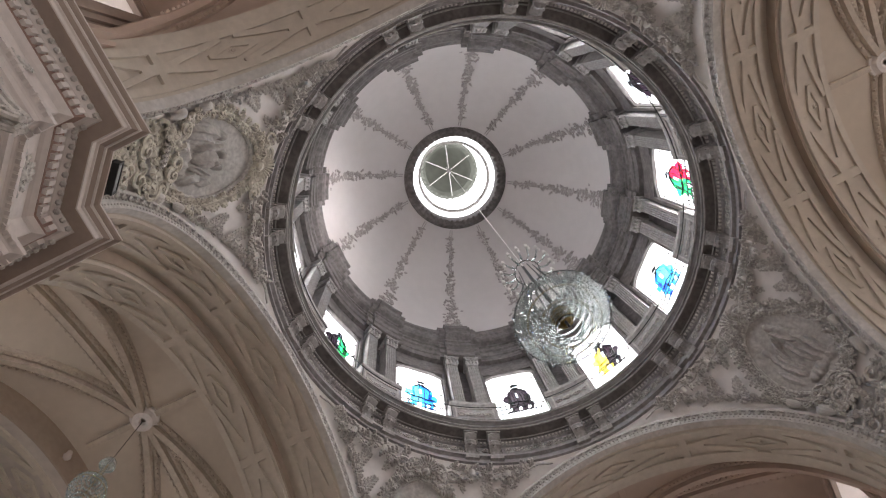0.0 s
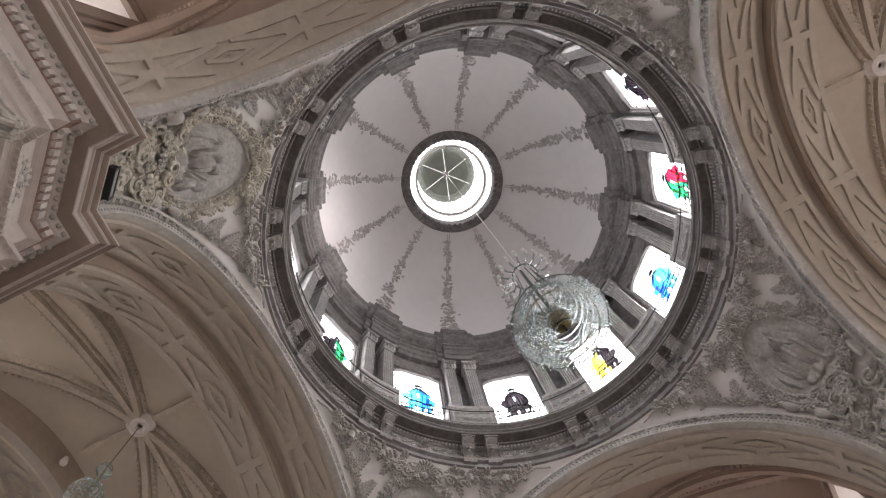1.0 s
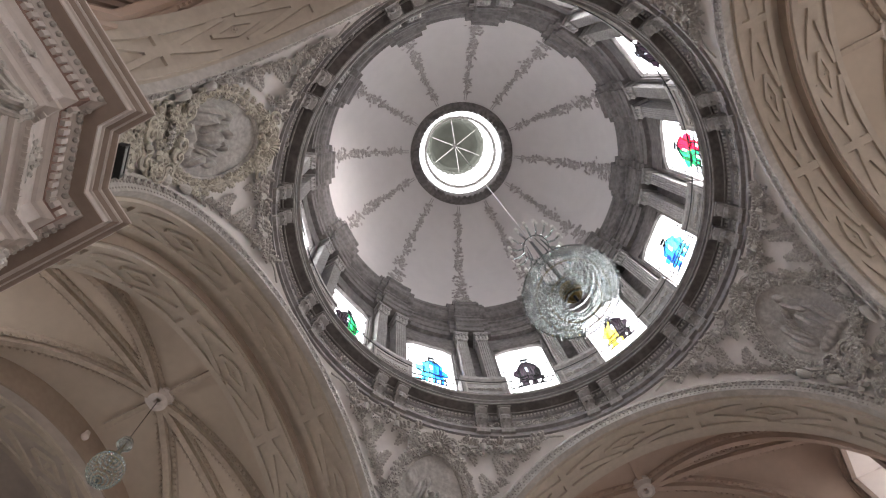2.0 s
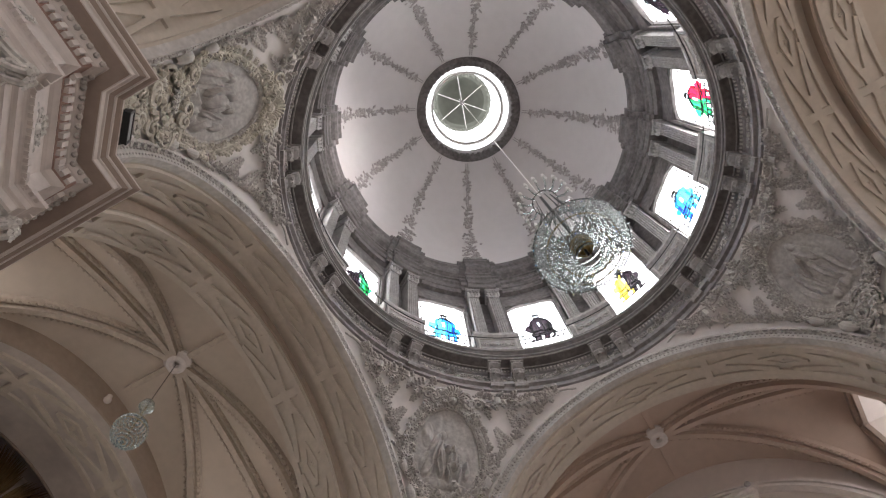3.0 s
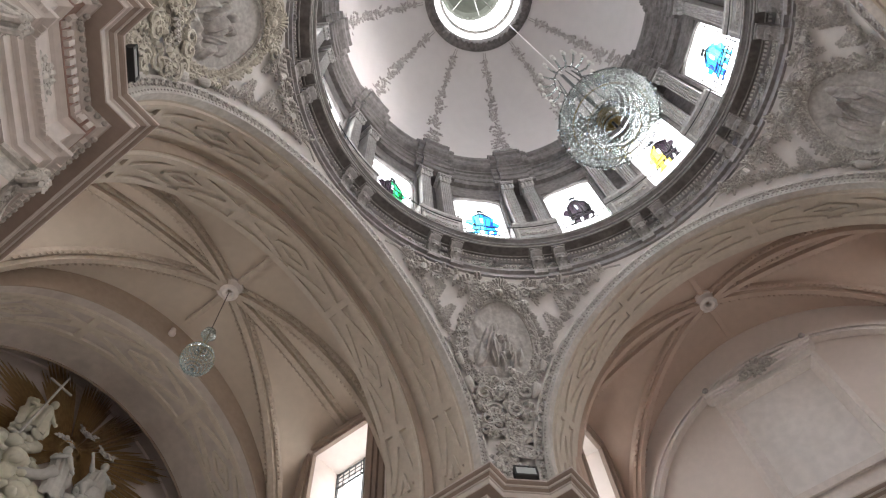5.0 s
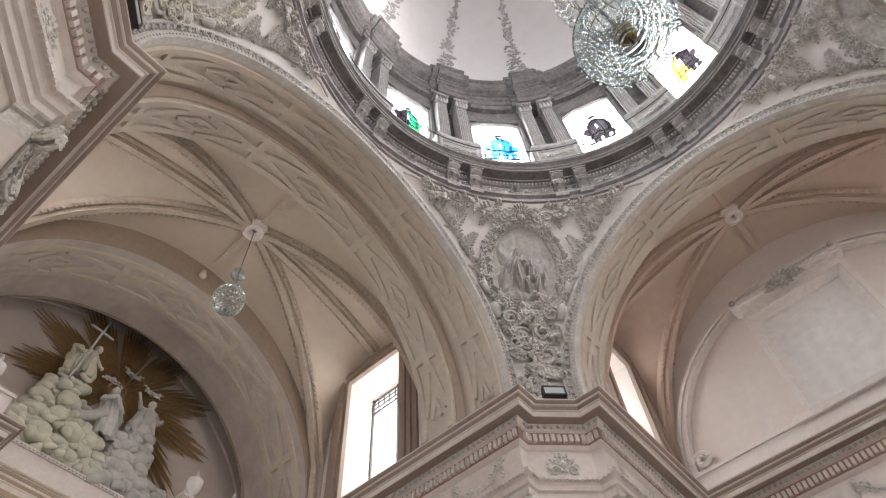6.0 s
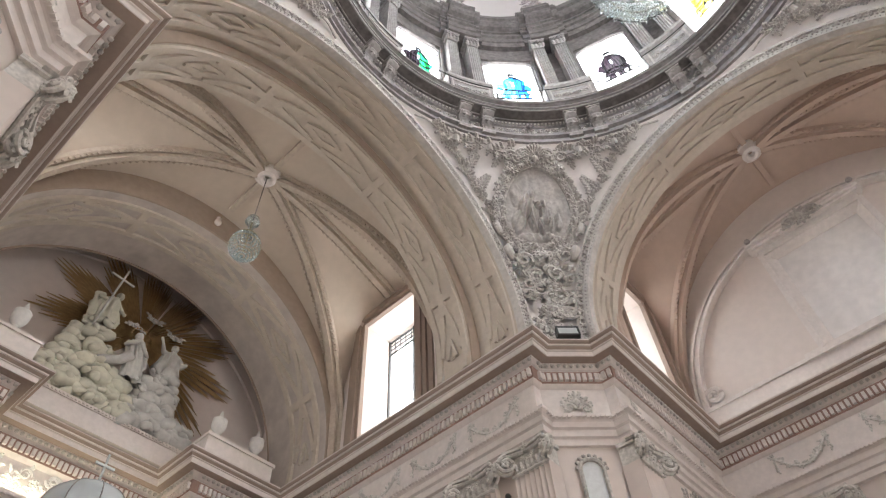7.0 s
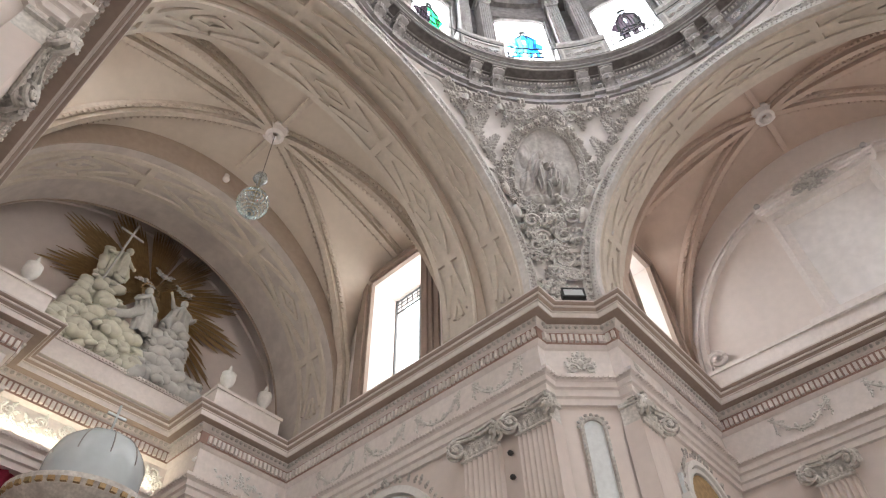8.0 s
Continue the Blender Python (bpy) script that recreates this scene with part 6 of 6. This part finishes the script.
# small winged ornaments by the rays
for x, z, s in ((0.35, 13.55, 1), (0.0, 13.15, -1), (0.95, 13.4, 1)):
    bm = bmesh.new()
    N = Vector((0, -1, 0))
    knob(bm, Vector((x, 12.66, z)), N, 0.08)
    for q in (-1, 1):
        leaf(bm, Vector((x, 12.66, z)), N, Vector((q, 0, 0.4 * s)).normalized(), 0.30, 0.12, 0.3)
        leaf(bm, Vector((x, 12.66, z)), N, Vector((q, 0, -0.1)).normalized(), 0.22, 0.10, 0.3)
    tagged(part("winged_ornament", bm, STATUE), "small pale plaster winged ornament on the sunburst", "ornament", "winged ornaments")

# foliage of the choir frieze
bm = bmesh.new()
N = Vector((0, -1, 0))
for i in range(150):
    x = rng.uniform(-1.8, 1.8)
    p = Vector((x, 12.53, 8.68 + rng.uniform(-0.2, 0.2)))
    if i % 6 == 0:
        scroll(bm, p, N, Vector((rng.choice((-1, 1)), 0, 0)), 0.26, rng.choice((-1, 1)), 0.026)
    else:
        leaf(bm, p, N, Vector((rng.uniform(-1, 1), 0, rng.uniform(-1, 1))).normalized(), 0.2, 0.09, 0.5)
for x0 in (-2.9, 2.9):
    for i in range(40):
        leaf(bm, Vector((x0 + rng.gauss(0, 0.35), 11.40, 8.68 + rng.uniform(-0.12, 0.12))), N, Vector((rng.uniform(-1, 1), 0, rng.uniform(-1, 1))).normalized(), 0.13, 0.06, 0.5)
tagged(part("trim_choir_frieze_foliage", bm, WHITE), "white stucco foliage on the choir frieze", "frieze", kind="structure")
area("frieze_light_strip", look((0, 12.30, 8.39), (0, 12.56, 8.75)), 3.4, 0.03, STRIP_POWER, (1.0, 0.90, 0.66))

# side piers under the choir entablature, curtain and wall behind
for sx, nm in ((1, "right"), (-1, "left")):
    bm = bmesh.new()
    xa, xb = sorted((sx * 1.9, sx * (HALF - 0.002)))
    box(bm, (xa, 11.44, 0), (xb, 12.88, 7.885))
    tagged(part(f"wall_choir_pier_{nm}", bm, WALL), "pink plastered pier beside the choir recess", "pier", kind="structure")
RED = material("dark_red_velvet", (0.22, 0.010, 0.030), rough=0.9, grain=30, vary=0.2)
bm = bmesh.new()
quadgrid(bm, [[(-1.85 + 3.7 * i / 90, 12.62 + 0.05 * math.sin(i * 0.9) + 0.02 * math.sin(i * 2.3), z) for z in (0.02, 4.0, 7.9)] for i in range(91)])
quadgrid(bm, [[(-1.85 + 3.7 * i / 90, 12.65 + 0.05 * math.sin(i * 0.9), z) for z in (0.02, 7.9)] for i in range(91)])
tagged(part("curtain", bm, RED, smooth=True), "dark red velvet curtain hanging behind the altar", "curtain")

# tabernacle with a pale dome
tab = empty("tabernacle", "tall altar tabernacle with a glossy pale blue-grey ribbed dome", "tabernacle", at=(0.05, 11.0, 0))
GLAZE = material("glossy_pale_paint", (0.56, 0.61, 0.63), rough=0.14, grain=6, vary=0.03, stain_mix=0.1, bump=0.03)
bm = bmesh.new()
lathe(bm, [(0.74, 6.9)] + [(0.74 * math.cos(radians(a)), 7.50 + 0.68 * math.sin(radians(a))) for a in range(0, 91, 5)], 48)
part("dome", bm, GLAZE, tab, "glossy pale blue-grey dome", smooth=True)
for i in range(10):
    a = radians(36 * i + 10)
    bm = bmesh.new()
    tube(bm, [(0.745 * math.cos(radians(t)) * math.sin(a), 0.745 * math.cos(radians(t)) * math.cos(a), 7.50 + 0.685 * math.sin(radians(t))) for t in range(0, 88, 8)], 0.010, 5)
    part("rib", bm, STONE, tab, "thin grey seam")
bm = bmesh.new()
lathe(bm, [(0.72, 6.35), (0.78, 6.40), (0.78, 6.55), (0.90, 6.63), (1.04, 6.74), (1.10, 6.82), (1.10, 6.90), (0.74, 6.94)], 56)
part("cornice", bm, CAPITAL, tab, "grey-cream moulded round cornice")
bm = bmesh.new()
for i in range(40):
    m = Matrix.Rotation(radians(9 * i), 4, "Z")
    box(bm, (-0.03, 0.78, 6.46), (0.03, 0.86, 6.56), m)
    box(bm, (-0.045, 1.06, 6.745), (0.045, 1.112, 6.815), m)
part("dentil_course", bm, GOLD, tab, "gilt dentils")["kind"] = "stuff"
bm = bmesh.new()
lathe(bm, [(0.70, 5.3), (0.70, 6.36)], 40)
part("drum", bm, CREAM, tab, "cream drum with gilt foliage")
for i in range(8):
    a = radians(45 * i)
    bm = bmesh.new()
    lathe(bm, [(0.10, 1.3), (0.08, 1.4), (0.075, 5.1), (0.12, 5.3)], 12, centre=(0.72 * math.sin(a), 0.72 * math.cos(a)))
    part("column", bm, CREAM, tab)
bm = bmesh.new()
lathe(bm, [(0.0, 0.0), (1.3, 0.0), (1.3, 1.1), (1.1, 1.3), (0.0, 1.3)], 40)
part("base", bm, CREAM, tab)
bm = bmesh.new()
lathe(bm, [(0.60, 1.3), (0.60, 5.3)], 32)
part("core", bm, CREAM, tab)
bm = bmesh.new()
tube(bm, [(0, 0, 8.19), (0, 0, 8.80)], 0.022, 6)
box(bm, (-0.17, -0.018, 8.56), (0.17, 0.018, 8.60))
part("cross", bm, GLAZE, tab, "thin pale cross")

# ---- transept end wall ----
endwall = bpy.data.objects["wall_east_end"]


def east(bm):
    """Turn a piece modelled against the wall y = 8.7 to the east."""
    return turned(bm, -90)


bm = bmesh.new()
arch_solid(bm, 3.58, 3.64, 8.50, 8.72, ARCH_Z, 10.30, 48)
arch_solid(bm, 3.64, 3.74, 8.60, 8.72, ARCH_Z, 10.30, 48)
arch_solid(bm, 3.74, 3.80, 8.54, 8.72, ARCH_Z, 10.30, 48)
part("lunette_moulding", east(bm), CORNICE, endwall, "raised arched pale moulding of the lunette")
for s in (-1, 1):
    bm = bmesh.new()
    P = Vector((s * 3.40, 8.56, 10.60))
    tube(bm, [P + Vector((s * 0.22 * (1 - 0.85 * u) * math.cos(u * 9), -0.05 * u, 0.22 * (1 - 0.85 * u) * math.sin(u * 9))) for u in [i / 28 for i in range(29)]], 0.055, 6)
    part("volute", east(bm), CORNICE, endwall, "rolled plaster volute")
bm = bmesh.new()
box(bm, (-3.95, 8.52, 9.71), (3.95, 8.72, 10.28))
box(bm, (-3.95, 8.48, 10.28), (3.95, 8.72, 10.36))
box(bm, (-1.50, 8.42, 10.25), (1.50, 8.48, 10.40))
part("plinth", east(bm), CORNICE, endwall, "pale rose plinth above the cornice")
bm = bmesh.new()
for lo, hi, d in (((-1.20, 10.36), (-1.13, 13.26), 0.26), ((1.13, 10.36), (1.20, 13.26), 0.26), ((-1.13, 10.36), (-1.08, 13.20), 0.30), ((1.08, 10.36), (1.13, 13.20), 0.30),
                  ((-1.20, 13.26), (1.20, 13.31), 0.20), ((-1.13, 13.20), (1.13, 13.26), 0.25), ((-1.16, 13.31), (1.16, 13.46), 0.16), ((-1.22, 13.46), (1.22, 13.51), 0.26), ((-1.28, 13.51), (1.28, 13.57), 0.32), ((-1.32, 13.57), (1.32, 13.63), 0.38)):
    box(bm, (lo[0], 8.70 - d, lo[1]), (hi[0], 8.72, hi[1]))
part("panel_frame", east(bm), CORNICE, endwall, "plaster frame of a blind window")
bm = bmesh.new()
quadgrid(bm, [[(-0.90, 8.62, 10.36), (-0.90, 8.62, 13.02), (0.90, 8.62, 13.02), (0.90, 8.62, 10.36)], [(-1.08, 8.50, 10.36), (-1.08, 8.50, 13.20), (1.08, 8.50, 13.20), (1.08, 8.50, 10.36)]])
part("panel_reveal", east(bm), CORNICE, endwall, "splayed pale reveal of the blind window")
bm = bmesh.new()
box(bm, (-0.90, 8.625, 10.36), (0.90, 8.71, 13.02))
part("panel", east(bm), GROUND, endwall, "flat grey-white blind window panel")
bm = bmesh.new()
N = Vector((0, -1, 0))
knob(bm, Vector((0, 8.34, 13.54)), N, 0.13)
for i in range(12):
    a = 2 * math.pi * i / 12
    leaf(bm, Vector((0.09 * math.cos(a), 8.34, 13.54 + 0.09 * math.sin(a))), N, Vector((math.cos(a), 0, math.sin(a))), 0.20, 0.13, 0.35)
for s in (-1, 1):
    scroll(bm, Vector((s * 0.10, 8.32, 13.50)), N, Vector((s, 0, -0.2)).normalized(), 0.34, s, 0.04)
    sprig(bm, Vector((s * 0.22, 8.33, 13.46)), N, Vector((s, 0, -0.1)).normalized(), 0.26, 7)
part("cartouche", east(bm), GREY, endwall, "oval shell cartouche over the panel")
for s in (-1, 1):
    bm = bmesh.new()
    knob(bm, Vector((s * 1.20, 8.31, 13.66)), N, 0.08)
    part("stud", east(bm), GARLAND, endwall, "dark plaster stud")

# ---- white side altars under the entablature ----
def side_altar(turn, sx, y, w, top, label):
    root = empty("side_altarpiece", label, "altarpiece", "side altarpieces")
    root.matrix_basis = wall_pose(turn, sx, y)
    bm = bmesh.new()
    box(bm, (-w, -0.06, 0), (w, 0.0, top - w * 0.55))
    part("back_panel", bm, PALE, root, "pale painted back panel")
    bm = bmesh.new()
    for r0, d in ((w, 0.14), (w * 0.86, 0.10)):
        rows = []
        for i in range(29):
            t = math.pi * i / 28
            c, s_ = math.cos(t), math.sin(t)
            rows.append([(r0 * c, -d, top - w + r0 * s_), (r0 * 0.90 * c, -d, top - w + r0 * 0.90 * s_), (r0 * 0.90 * c, 0, top - w + r0 * 0.90 * s_), (r0 * c, 0, top - w + r0 * s_)])
        quadgrid(bm, rows, close_v=True)
    part("arch_frame", bm, WHITE, root, "white moulded arch")
    for s in (-1, 1):
        bm = bmesh.new()
        box(bm, (s * w - 0.10, -0.14, 0), (s * w + 0.10, 0, top - w))
        part("jamb", bm, WHITE, root)
    bm = bmesh.new()
    for i in range(26):
        t = math.pi * (i + 0.5) / 26
        p = Vector((w * 1.05 * math.cos(t), -0.10, top - w + w * 1.05 * math.sin(t)))
        leaf(bm, p, Vector((0, -1, 0)), Vector((math.cos(t + rng.uniform(-1, 1)), 0, math.sin(t + rng.uniform(-1, 1)))), 0.16, 0.09, 0.5)
    part("leaf_crest", bm, STUCCO, root, "carved leaf crest")
    bm = bmesh.new()
    pts = [(w * 0.74 * math.cos(math.pi * i / 20), top - w + w * 0.74 * math.sin(math.pi * i / 20)) for i in range(21)] + [(-w * 0.74, 1.2), (w * 0.74, 1.2)]
    bm.faces.new([bm.verts.new((x, -0.075, z)) for x, z in pts][::-1])
    part("niche_lining", bm, GOLD, root, "gilt niche lining")


side_altar(-90, -1, 6.72, 0.86, 7.55, "white carved arch altarpiece with gilt niche on the transept wall")
side_altar(0, 1, 8.35, 1.25, 7.72, "pale arched altarpiece standing on the choir wall")

# ---- small spot heads between the choir pilasters ----
for z in (7.28, 6.88):
    spot = empty("spot_lamp", "small dark spot lamp on the plaster between pilasters", "lamp", "spots between pilasters", at=(HALF, 5.67, z))
    bm = bmesh.new()
    bmesh.ops.create_icosphere(bm, subdivisions=2, radius=0.045, matrix=Matrix.Translation((-0.08, 0, 0)))
    part("shade", bm, IRON, spot, smooth=True)
    bm = bmesh.new()
    tube(bm, [(0.01, 0, 0.03), (-0.04, 0, 0.03), (-0.08, 0, 0.0)], 0.012, 6)
    part("stem", bm, IRON, spot)
